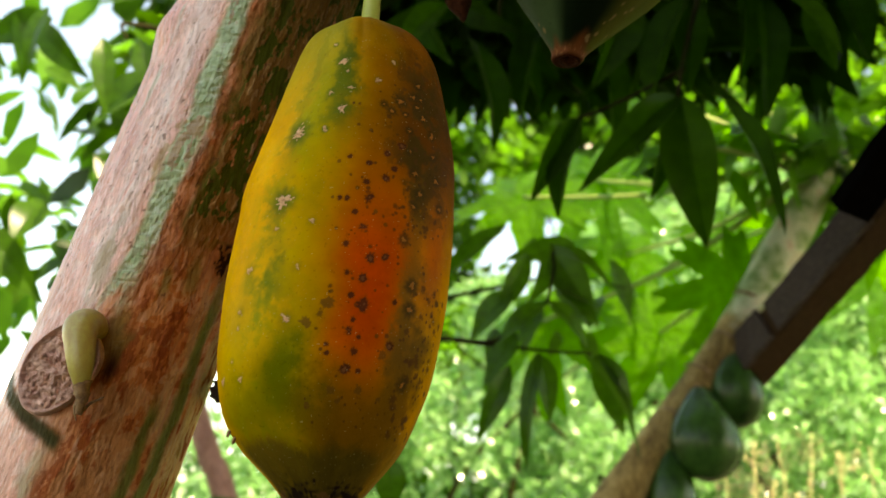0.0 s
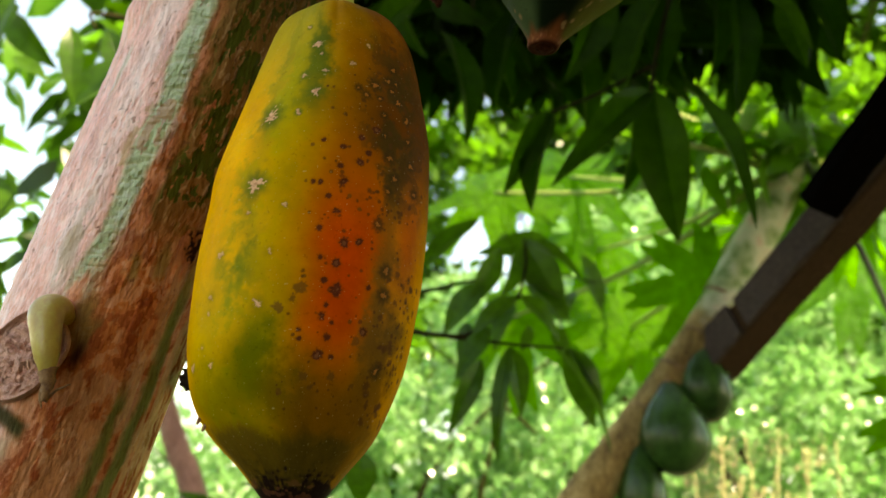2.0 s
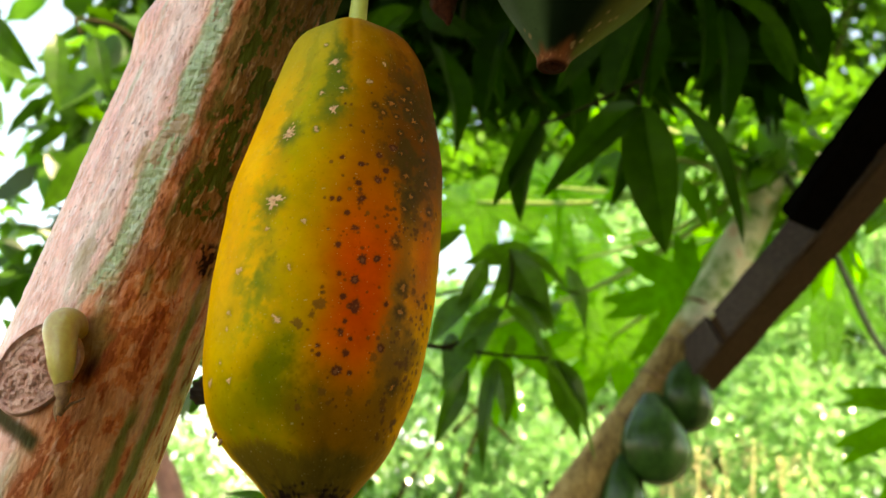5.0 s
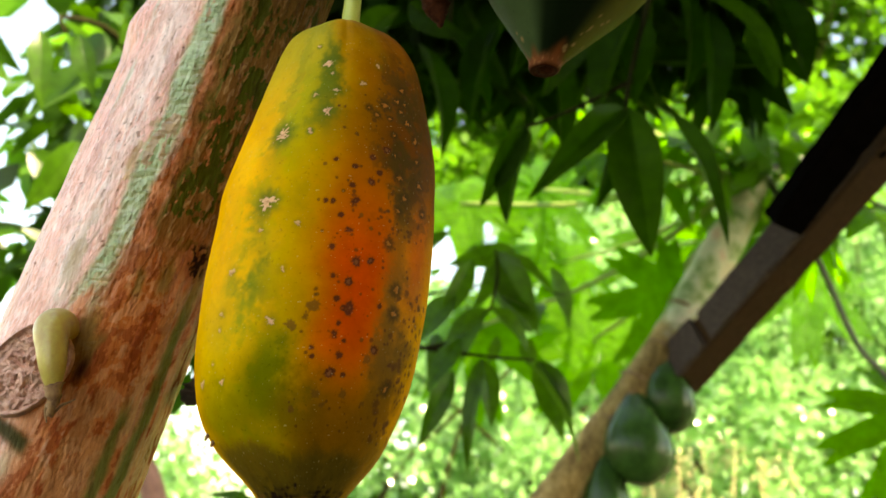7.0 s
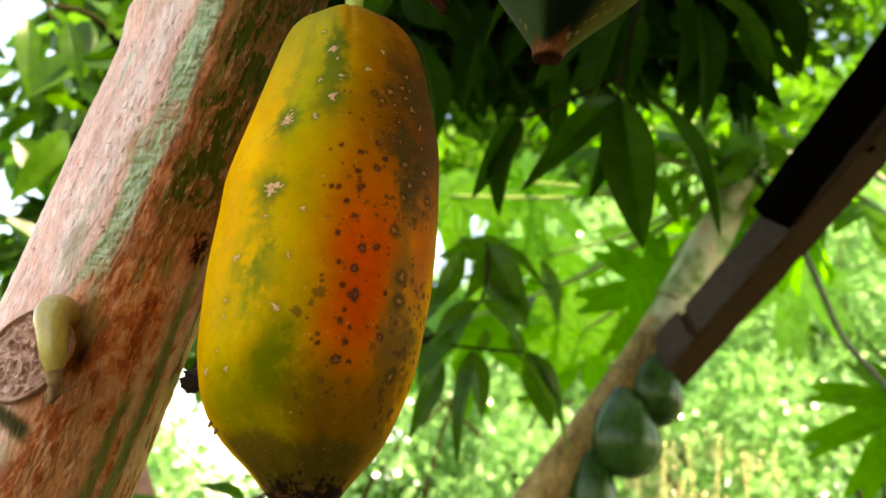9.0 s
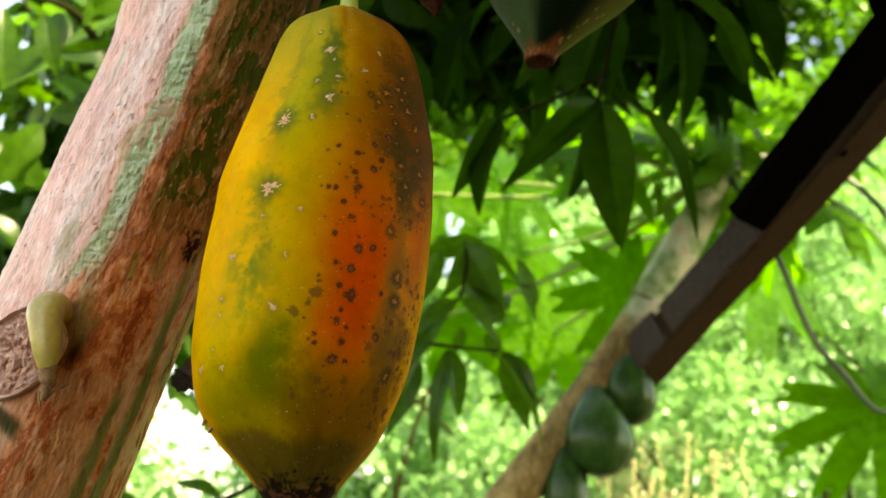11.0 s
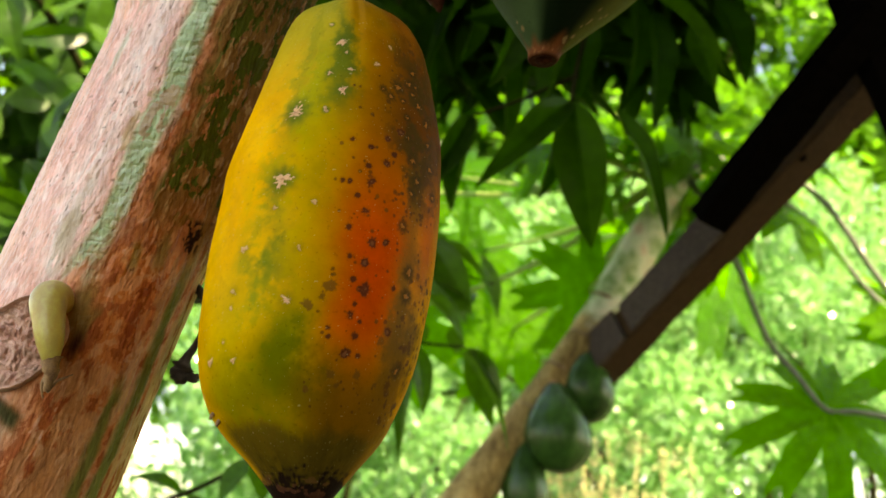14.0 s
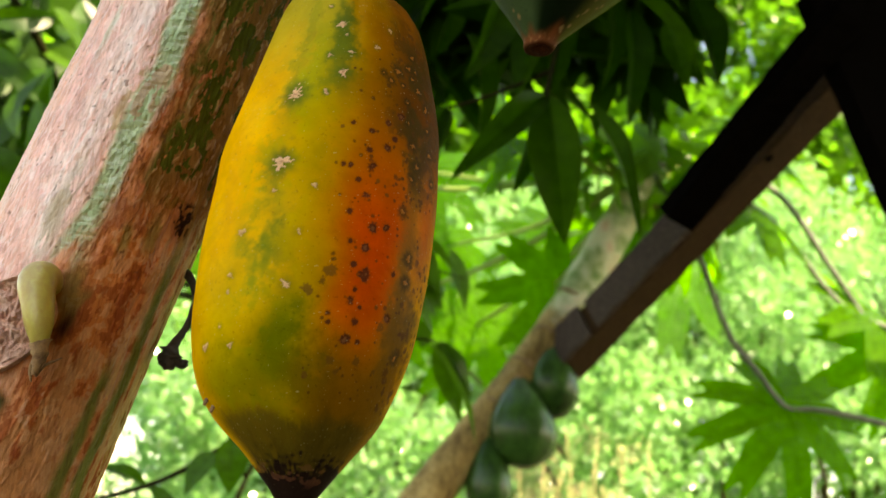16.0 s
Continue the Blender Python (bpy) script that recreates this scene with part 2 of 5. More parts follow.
def board_mesh(name, a, b, across, width, thick, material, seed=0, cuts=14):
    """A sawn board from a to b; across: the way of its width. Edges slightly worn."""
    a, b = Vector(a), Vector(b)
    way = (b - a).normalized()
    u = Vector(across)
    u = (u - way * u.dot(way)).normalized()
    v = way.cross(u)
    rng = np.random.default_rng(seed)
    ring = [(-.5, -.42), (-.47, -.5), (.47, -.5), (.5, -.42), (.5, .42), (.47, .5), (-.47, .5), (-.5, .42)]
    verts, faces = [], []
    for i in range(cuts + 1):
        c = a.lerp(b, i / cuts)
        for p, q in ring:
            verts.append(c + u * float(p * width + rng.normal() * 0.0012) + v * float(q * thick + rng.normal() * 0.0012))
    for i in range(cuts):
        for k in range(8):
            j = (k + 1) % 8
            faces.append((i * 8 + k, i * 8 + j, i * 8 + 8 + j, i * 8 + 8 + k))
    faces += [tuple(range(7, -1, -1)), tuple(cuts * 8 + k for k in range(8))]
    return mesh_data(name, verts, faces, material, False)


def leaf_data(name, material, width=0.27, bend=0.25, fold=0.25, wave=0.02, seed=0, broad=0.42, fat=0.85):
    """A lance-shaped leaf of length 1 along x, with a midrib, drooping towards its tip."""
    rng = np.random.default_rng(seed)
    n, rows, verts, faces = 16, (-1, -0.55, -0.02, 0.02, 0.55, 1), [], []
    ph = rng.uniform(0, 6.28, 3)
    for i in range(n + 1):
        s = i / n
        half = 0.5 * width * (max(0, math.sin(math.pi * s ** (math.log(0.5) / math.log(broad)))) ** fat) * (1 - 0.25 * s) + 0.004 * (1 - s)
        x = s - 0.12 * bend * s**3
        z = -bend * s * s * 0.8 + 0.04 * math.sin(math.pi * s)
        for r in rows:
            lift = fold * half * abs(r) + wave * half * 6 * math.sin(9 * s + ph[0] + r) * abs(r)
            verts.append((x, half * r + 0.02 * bend * math.sin(4 * s + ph[1]) * s, z + lift))
    for i in range(n):
        for k in (0, 1, 3, 4):
            faces.append((i * 6 + k, i * 6 + k + 1, i * 6 + 7 + k, i * 6 + 6 + k))
    # the midrib, a thin ridge between the two halves of the blade
    first = len(verts)
    for i in range(n + 1):
        x, y, z = [(verts[i * 6 + 2][c] + verts[i * 6 + 3][c]) / 2 for c in range(3)]
        w = 0.007 * (1 - 0.8 * i / n)
        verts += [(x, y - w, z + 0.002), (x, y, z + 0.002 + w), (x, y + w, z + 0.002)]
    for i in range(n):
        for k in range(2):
            faces.append((first + i * 3 + k, first + i * 3 + k + 1, first + i * 3 + 4 + k, first + i * 3 + 3 + k))
    return mesh_data(name, verts, faces, material)


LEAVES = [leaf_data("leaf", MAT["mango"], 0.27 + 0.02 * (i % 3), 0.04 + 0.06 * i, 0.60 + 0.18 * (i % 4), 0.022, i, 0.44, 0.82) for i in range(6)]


SPRIG_LEAVES = [leaf_data("leaf", MAT["sprig"], 0.25 + 0.02 * (i % 3), 0.06 + 0.05 * i, 0.30 + 0.10 * (i % 4), 0.02, 20 + i, 0.42, 1.0) for i in range(6)]


BROAD_LEAVES = [leaf_data("leaf", MAT["broad"], 0.25 + 0.02 * (i % 3), 0.05 + 0.06 * i, 0.25 + 0.12 * i, 0.02, 40 + i, 0.45, 0.8) for i in range(4)]


def hang_leaf(parent, base, tip, width, face=(0, -1, 0.2), kind=0, data=None, label=""):
    """A leaf from its base to its tip; face: the way its upper side looks."""
    me = data or LEAVES[kind % len(LEAVES)]
    base, tip = Vector(base), Vector(tip)
    way = tip - base
    size = way.length
    x = way.normalized()
    z = Vector(face)
    z = (z - x * z.dot(x)).normalized()
    y = z.cross(x)
    m = Matrix.Translation(base) @ Matrix((x, y, z)).transposed().to_4x4() @ Matrix.Diagonal((size, width / 0.28, size, 1))
    ob = new("leaf", me)
    ob.matrix_basis = m
    return tagged(under(ob, parent), label)


def cloud_data(name, centres, count, spread, size, material, seed, droop=0.3, slim=0.36, flat=0.5):
    """A mass of small folded leaves round the centres (x, y, z, radius)."""
    rng = np.random.default_rng(seed)
    c = np.array(centres, float)
    pick = rng.choice(len(c), count, p=c[:, 3] ** 2 / (c[:, 3] ** 2).sum())
    d = rng.normal(size=(count, 3))
    d /= np.linalg.norm(d, axis=1)[:, None]
    rad = c[pick, 3] * rng.uniform(0.25, 1.0, count) ** 0.5 * (1 + spread * rng.normal(size=count))
    pos = c[pick, :3] + d * rad[:, None] * np.array([1, 1, 0.85])
    way = rng.normal(size=(count, 3)) + 0.9 * d
    way[:, 2] -= droop * 2
    way /= np.linalg.norm(way, axis=1)[:, None]
    nor = rng.normal(size=(count, 3)) * flat + np.array([0, 0, 1.0]) + 0.4 * d
    nor -= way * (nor * way).sum(1)[:, None]
    nor /= np.linalg.norm(nor, axis=1)[:, None]
    side = np.cross(nor, way)
    ln = rng.uniform(size[0], size[1], count)[:, None]
    w = ln * slim * rng.uniform(0.8, 1.2, (count, 1))
    v = np.stack([pos, pos + way * ln * 0.34 + side * w * 0.5 + nor * w * 0.1, pos + way * ln * 0.34 - side * w * 0.5 + nor * w * 0.1,
                  pos + way * ln * 0.72 + side * w * 0.38 - nor * ln * 0.04, pos + way * ln * 0.72 - side * w * 0.38 - nor * ln * 0.04,
                  pos + way * ln - nor * ln * 0.15], 1).reshape(-1, 3)
    tri = np.array([0, 2, 1, 1, 2, 4, 1, 4, 3, 3, 4, 5])
    idx = (np.arange(count)[:, None] * 6 + tri).ravel()
    me = bpy.data.meshes.new(name)
    me.vertices.add(len(v))
    me.vertices.foreach_set("co", v.ravel())
    me.loops.add(len(idx))
    me.loops.foreach_set("vertex_index", idx)
    me.polygons.add(len(idx) // 3)
    me.polygons.foreach_set("loop_start", np.arange(0, len(idx), 3))
    me.materials.append(material)
    me.update(calc_edges=True)
    return me


def palm_data(name, material, seed=0, lobes=7, droop=0.35):
    """A papaya leaf of radius about 1 round its hub: deep lobes that are toothed in turn."""
    rng = np.random.default_rng(seed)
    na, nr, verts, faces = 168, 7, [(0, 0, 0)], []
    for k in range(1, nr + 1):
        for i in range(na):
            a = -math.pi + 2 * math.pi * (i + 0.5) / na
            u = (a / (2 * math.pi) + 0.5) * lobes
            d = abs(u - math.floor(u) - 0.5) * 2
            reach = 0.30 + 0.70 * (1 - d) ** 0.55 * (0.62 + 0.38 * math.cos(a / 2))
            reach *= 1 + 0.13 * math.cos(u * 2 * math.pi * 3) * (0.3 + (1 - d))
            r = reach * k / nr
            z = -droop * r * r + 0.10 * r * (d - 0.5) + 0.02 * math.sin(7 * a + 9 * r)
            verts.append((r * math.cos(a), r * math.sin(a), z))
    for i in range(na):
        j = (i + 1) % na
        faces.append((0, 1 + i, 1 + j))
        for k in range(nr - 1):
            faces.append((1 + k * na + i, 1 + (k + 1) * na + i, 1 + (k + 1) * na + j, 1 + k * na + j))
    return mesh_data(name, verts, faces, material)


PALMS = [palm_data("leaf_blade", MAT["palm"], i, 7 + 2 * (i % 2), 0.25 + 0.15 * i) for i in range(3)]


def palm_leaf(parent, hub, size, ahead, face, kind=0, label=""):
    x = Vector(ahead).normalized()
    z = Vector(face)
    z = (z - x * z.dot(x)).normalized()
    m = Matrix.Translation(hub) @ Matrix((x, z.cross(x), z)).transposed().to_4x4() @ Matrix.Diagonal((size, size, size, 1))
    ob = new("leaf_blade", PALMS[kind % 3])
    ob.matrix_basis = m
    return tagged(under(ob, parent), label)


def value_noise(u, v, seed, wrap=0):
    """Smooth noise from 0 to 1 over a plane of unit cells; wrap: cells after which u repeats."""
    rng = np.random.default_rng(seed)
    g = rng.uniform(size=(64, 64))
    iu, iv = np.floor(u).astype(int), np.floor(v).astype(int)
    fu, fv = u - iu, v - iv
    fu, fv = fu * fu * (3 - 2 * fu), fv * fv * (3 - 2 * fv)
    w = wrap or 64
    a, b = iu % w % 64, (iu + 1) % w % 64
    c, d = iv % 64, (iv + 1) % 64
    return (g[a, c] * (1 - fu) + g[b, c] * fu) * (1 - fv) + (g[a, d] * (1 - fu) + g[b, d] * fu) * fv


def layered(u, v, seed, wrap=0, octaves=4, gain=0.55):
    """Several octaves of value_noise, 0 to 1 and centred on 0.5."""
    total, weight, amount = 0, 0, 1.0
    for k in range(octaves):
        total = total + amount * value_noise(u * 2**k + 0.37 * k, v * 2**k + 0.61 * k, seed + 31 * k, wrap * 2**k if wrap * 2**k <= 64 else 0)
        weight, amount = weight + amount, amount * gain
    return np.clip(0.5 + 1.5 * (total / weight - 0.5), 0, 1)


def grid_mesh(name, xyz, colour, material, close=True):
    """A closed-round grid of rows (height) by columns (angle), with the colour of its skin."""
    rows, cols = xyz.shape[:2]
    i, j = np.meshgrid(np.arange(rows - 1), np.arange(cols), indexing="ij")
    k = (j + 1) % cols
    quads = np.stack([i * cols + j, i * cols + k, (i + 1) * cols + k, (i + 1) * cols + j], -1).reshape(-1, 4)
    me = bpy.data.meshes.new(name)
    me.vertices.add(rows * cols)
    me.vertices.foreach_set("co", xyz.reshape(-1))
    me.loops.add(quads.size)
    me.loops.foreach_set("vertex_index", quads.ravel())
    me.polygons.add(len(quads))
    me.polygons.foreach_set("loop_start", np.arange(0, quads.size, 4))
    me.update(calc_edges=True)
    me.polygons.foreach_set("use_smooth", [True] * len(quads))
    att = me.color_attributes.new("skin", "FLOAT_COLOR", "POINT")
    att.data.foreach_set("color", np.concatenate([colour, np.ones((rows, cols, 1))], -1).ravel())
    me.materials.append(material)
    return me


def blend(colour, mask, to):
    return colour + (np.array(to) - colour) * np.clip(mask, 0, 1)[..., None]


def step(x, a, b):
    t = np.clip((x - a) / (b - a), 0, 1)
    return t * t * (3 - 2 * t)


# ---- ground ----
def ground():
    n = 60
    xs = np.sign(np.linspace(-1, 1, n)) * np.abs(np.linspace(-1, 1, n)) ** 3 * 400
    verts, faces = [], []
    for y in xs:
        for x in xs:
            d = max(0.0, y - 4)
            z = 0.02 * math.sin(x * 1.7) * math.cos(y * 1.3) + min(0.06 * d, 1.6) + 0.1 * noise.noise((x * 0.2, y * 0.2, 0)) * min(1, abs(x) + abs(y))
            verts.append((x, y, z - 0.05))
    for i in range(n - 1):
        for j in range(n - 1):
            faces.append((i * n + j, i * n + j + 1, (i + 1) * n + j + 1, (i + 1) * n + j))
    tagged(new("ground", mesh_data("ground", verts, faces, MAT["soil"])), "dark earth ground with sparse grass", "ground", kind="structure")


ground()


# ---- unseen roof and walls added to block light; timbers in view ----
def shade_cover():
    roof = root("shade_roof", (1.4, -2.2, 0), "unseen dark board roof on posts with walls, added to shade the trees", "roof", kind="structure")
    # out of view: keeps sun and sky off the fruit and leaves
    for k in range(18):
        y = -4.0 + k * 0.285
        part("roof_board", board_mesh("roof_board", (0.15 if y > -1.6 else -0.6, y, 3.0 + 0.002 * (k % 2)), (3.4, y, 3.02), (0, 1, 0), 0.284, 0.022, MAT["roof"], k, 6), roof)
    for x, y in ((0.25, -3.9), (3.3, -3.9), (3.3, 1.3), (1.85, 0.4)):
        part("post", board_mesh("post", (x, y, -0.05), (x, y, 3.0), (1, 0, 0), 0.1, 0.1, MAT["wood"], 3), roof)
    for k in range(14):
        x = -0.6 + k * 0.29
        part("wall_board", board_mesh("wall_board", (x, -4.05, 0.0), (x, -4.05, 2.98), (1, 0, 0), 0.28, 0.02, MAT["roof"], k, 6), roof)
    for k in range(11):
        y = -3.8 + k * 0.29
        part("wall_board", board_mesh("wall_board", (1.75, y, 0.0), (1.75, y, 2.98), (0, 1, 0), 0.28, 0.02, MAT["roof"], k, 6), roof)


shade_cover()


def timbers():
    low, way = Vector((0.881, 2.170, 1.625)), Vector((0.319, -0.769, 0.554)).normalized()
    across, rise = Vector((-0.924, -0.383, 0)), Vector((-0.212, 0.511, 0.833))
    a = low + across * 0.0475 + rise * 0.045
    beam = tagged(new("roof_beam", board_mesh("roof_beam", a, a + way * 1.75, across, 0.095, 0.09, MAT["wood"], 5, 40)),
                  "weathered brown sawn timber beam with a knot hole", "beam")
    k = low + way * 1.085 + across * 0.080 - rise * 0.004
    hole = []
    for i in range(12):
        t = 2 * math.pi * i / 12
        hole.append(k + way * (0.011 * math.cos(t)) + across * (0.009 * math.sin(t)))
    part("knot", mesh_data("knot", hole, [tuple(range(12))], MAT["wood_black"]), beam, "dark knot hole")
    # thin planks added to give the beam's sky-lit left face its lighter grey
    for start, end, high in ((0.27, 0.455, 0.098), (0.485, 0.84, 0.088)):
        e = low + across * 0.103 + rise * high * 0.5
        part("side_plank", board_mesh("side_plank", e + way * start, e + way * end, rise, high, 0.014, MAT["plank"], int(start * 90), 10), beam, "thin grey plank added as the beam's sky-lit left face")
    # dark timbers; base colour near zero also carries the deep shade here
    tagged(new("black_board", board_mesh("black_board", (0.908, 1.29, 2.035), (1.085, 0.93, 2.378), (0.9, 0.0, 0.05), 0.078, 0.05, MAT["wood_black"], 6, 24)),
           "dark board beside the timber beam, deep shade put in its colour", "board")
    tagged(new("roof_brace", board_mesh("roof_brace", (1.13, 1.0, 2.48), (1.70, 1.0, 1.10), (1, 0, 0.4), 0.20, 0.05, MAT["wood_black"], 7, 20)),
           "dark slanting timber brace, deep shade put in its colour", "brace")


timbers()


# ---- the leaning papaya tree with the ripe fruit ----
def trunk_axis(z):
    return np.array([-0.098 + 0.245 * (z - 1.6), 0.075 + 0 * z])


def front_trunk(tree):
    lo, hi, rows, cols = 1.27, 1.75, 900, 460
    z = np.linspace(lo, hi, rows)[:, None] * np.ones((1, cols))
    s = np.linspace(-1, 1, cols, endpoint=False)
    a = (math.pi * (0.42 * s + 0.58 * s**7))[None] * np.ones((rows, 1))     # 0 faces the viewer, growing to the right
    deg = np.degrees(a) - 10
    turn = (a + math.pi) / (2 * math.pi)
    up = (z - lo) / 0.02
    bend = 0.004 * (value_noise(turn * 14, up * 0.5, 18, 14) - 0.5) + 0.002 * (value_noise(turn * 40, up * 1.4, 19, 40) - 0.5)

    def grain(n, tall, seed):
        return value_noise((turn + bend) * n + n, up * tall, seed, n)

    def patches(n, tall, seed):
        return layered((turn + bend) * n + n, up * tall, seed, 0, 5, 0.62)

    n1, n2, n4 = grain(9, 0.25, 1), grain(40, 0.4, 2), grain(16, 0.9, 4)
    ridge1, ridge2 = 0.55 * grain(64, 0.55, 5) + 0.45 * grain(120, 1.7, 15), 0.6 * grain(220, 3.2, 6) + 0.4 * grain(340, 6.5, 26)
    chip = layered((turn + bend) * 60 + 60, up * 2.6, 37, 0, 4, 0.6)
    flake, flake2, pit, cross = patches(26, 0.75, 7), patches(40, 1.0, 27), grain(190, 7, 8), 0.6 * grain(46, 8, 9) + 0.4 * grain(90, 15, 29)
    side = deg + (n4 - 0.5) * 4 + (n2 - 0.5) * 3 + (flake2 - 0.5) * 5
    upper = step(z + (flake - 0.5) * 0.05, 1.450, 1.475)
    lower = 1 - step(z + (n4 - 0.5) * 0.03, 1.46, 1.52)
    band_at = -7 - 3 * step(z, 1.60, 1.66) - 3 * (1 - step(z, 1.47, 1.52))
    band = np.exp(-((side - band_at) / (7.5 - 2 * step(z, 1.60, 1.68))) ** 6) * upper
    rust = step(side, band_at + 5, band_at + 9) * (1 - step(side, 45, 75))
    colour = np.ones((rows, cols, 3)) * (0.56, 0.20, 0.085)
    colour = blend(colour, step(n1, 0.4, 0.7) * 0.5, (0.48, 0.18, 0.075))
    # pale pinkish side: sheen painted as a white-grey streak, salmon edge, fine red-brown lines
    pale = step(-side, -band_at + 3, -band_at + 13) * (0.75 + 0.25 * upper)
    colour = blend(colour, pale * 0.95, (0.80, 0.38, 0.315))
    sheen_streak = np.exp(-((side + 31) / 9) ** 2) * step(0.5 * ridge1 + 0.5 * ridge2, 0.32, 0.55) * upper
    colour = blend(colour, sheen_streak * 0.8, (0.92, 0.76, 0.74))
    colour = blend(colour, pale * step(ridge1, 0.52, 0.70) * 0.35, (0.58, 0.25, 0.16))
    colour = blend(colour, pale * step(ridge2, 0.62, 0.74) * 0.26, (0.40, 0.16, 0.09))
    colour = blend(colour, pale * (1 - step(ridge2, 0.28, 0.40)) * 0.35, (0.85, 0.66, 0.60))
    colour = blend(colour, pale * step(flake2, 0.64, 0.70) * 0.35, (0.42, 0.17, 0.10))
    colour = blend(colour, pale * step(chip, 0.66, 0.72) * 0.22, (0.56, 0.27, 0.19))
    colour = blend(colour, pale * (1 - step(chip, 0.26, 0.34)) * 0.25, (0.92, 0.80, 0.76))
    colour = blend(colour, step(-side, 52, 66) * 0.6, (0.66, 0.28, 0.14))
    colour = blend(colour, np.exp(-((side + 24) / 4.5) ** 2 - ((z - 1.488) / 0.034) ** 2) * step(ridge1 + 0.8 * (flake2 - 0.5), 0.44, 0.56) * 0.6, (0.24, 0.25, 0.13))
    colour = blend(colour, np.exp(-((side + 17) / 3.0) ** 2) * step(z, 1.47, 1.50) * (1 - step(z, 1.58, 1.62)) * step(flake2, 0.46, 0.56) * 0.7, (0.34, 0.22, 0.06))
    colour = blend(colour, np.exp(-((deg + 49) / 3.0) ** 2) * step(z, 1.57, 1.60) * step(ridge1, 0.3, 0.5) * 0.6, (0.34, 0.42, 0.27))
    # red-brown ridges, with grey-pink bare strips between them
    colour = blend(colour, rust * 0.8, (0.48, 0.152, 0.062))
    colour = blend(colour, rust * step(ridge1, 0.50, 0.58) * 0.7, (0.34, 0.080, 0.028))
    colour = blend(colour, rust * step(flake2 + 0.5 * (ridge1 - 0.5), 0.56, 0.62) * upper * 0.8, (0.46, 0.25, 0.17))
    colour = blend(colour, rust * step(ridge2, 0.62, 0.70) * 0.6, (0.12, 0.032, 0.014))
    colour = blend(colour, rust * step(chip, 0.58, 0.64) * 0.4, (0.56, 0.22, 0.10))
    colour = blend(colour, rust * (1 - step(chip, 0.31, 0.38)) * 0.45, (0.20, 0.058, 0.022))
    # olive and dark green stains with ochre flakes on the turned-away side
    moss = step(side + 14 * (flake - 0.5), 3 - 6 * step(z, 1.60, 1.65), 17) * step(z + (flake2 - 0.5) * 0.03, 1.485, 1.515)
    colour = blend(colour, moss * step(flake + 0.5 * (flake2 - 0.5), 0.14, 0.22), (0.060, 0.068, 0.010))
    colour = blend(colour, moss * step(flake2, 0.42, 0.70) * 0.6, (0.060, 0.080, 0.014))
    ochre = moss * step(flake2 + 0.45 * (ridge1 - 0.5) + 0.2 * (pit - 0.5), 0.50, 0.515)
    colour = blend(colour, ochre * 0.92, (0.20, 0.085, 0.026))
    colour = blend(colour, ochre * step(ridge2, 0.58, 0.70) * 0.6, (0.36, 0.20, 0.09))
    # mossy side darker higher up: shade painted over the stains
    colour = blend(colour, moss * step(z, 1.60, 1.66) * 0.3, (0.030, 0.030, 0.005))
    # worn mint-green band
    colour = blend(colour, band * 0.97, (0.33, 0.46, 0.25))
    colour = blend(colour, band * step(cross, 0.50, 0.66) * 0.5, (0.22, 0.33, 0.16))
    colour = blend(colour, band * (1 - step(cross, 0.28, 0.40)) * 0.5, (0.50, 0.58, 0.42))
    colour = blend(colour, band * step(flake2 + 0.4 * (ridge1 - 0.5), 0.68, 0.72) * 0.8, (0.42, 0.24, 0.15))
    # smoother orange-brown lower stem with green stripes and red-brown flecks
    colour = blend(colour, lower * step(side, -14, 8) * 0.8, (0.46, 0.130, 0.032))
    colour = blend(colour, lower * step(side, -18, 8) * step(flake2, 0.54, 0.62) * 0.65, (0.26, 0.055, 0.018))
    colour = blend(colour, lower * step(side, -30, 0) * step(chip, 0.60, 0.65) * 0.55, (0.20, 0.035, 0.015))
    colour = blend(colour, lower * step(side, -30, 0) * (1 - step(chip, 0.33, 0.38)) * 0.4, (0.62, 0.30, 0.16))
    colour = blend(colour, lower * step(side, -10, 8) * (1 - step(flake, 0.34, 0.46)) * 0.5, (0.50, 0.24, 0.10))
    colour = blend(colour, lower * step(side, 24, 50) * step(ridge1, 0.48, 0.60) * 0.6, (0.46, 0.27, 0.10))
    colour = blend(colour, np.exp(-((side - 49.5) / 4.2) ** 4) * lower * 0.92, (0.115, 0.15, 0.035))
    colour = blend(colour, np.exp(-((side - 36) / 4.2) ** 4) * (1 - step(z, 1.400, 1.418)) * 0.9, (0.11, 0.135, 0.032))
    for d0, h0, wide, tall in ((11.5, 1.477, 3.0, 0.009), (26, 1.484, 5.0, 0.012), (-3, 1.444, 5.0, 0.016), (4, 1.435, 4.0, 0.012)):
        colour = blend(colour, np.exp(-((side - d0) / wide) ** 4 - ((z - h0) / tall) ** 4) * 0.7, (0.14, 0.115, 0.028))
    # shadowed hollow right of the stub, painted as dark brown
    colour = blend(colour, np.exp(-((deg - 3) / 3.6) ** 2 - ((z - 1.425) / 0.010) ** 2), (0.05, 0.014, 0.008))
    # shadow curve beneath the leaf scar, painted in dark green
    colour = blend(colour, step(-side, 4, 12) * np.exp(-((z + 0.0006 * (side + 22) - 1.3905) / 0.0055) ** 4) * 0.95, (0.028, 0.040, 0.014))
    colour = blend(colour, np.exp(-((side + 15) / 5) ** 2) * (1 - step(z, 1.372, 1.388)) * step(ridge1, 0.35, 0.6) * 0.6, (0.30, 0.34, 0.22))
    # a cluster of dark pits
    knot = np.exp(-((side - 42) / 8) ** 2 - ((z - 1.495) / 0.011) ** 2)
    colour = blend(colour, knot * 0.7, (0.17, 0.040, 0.018))
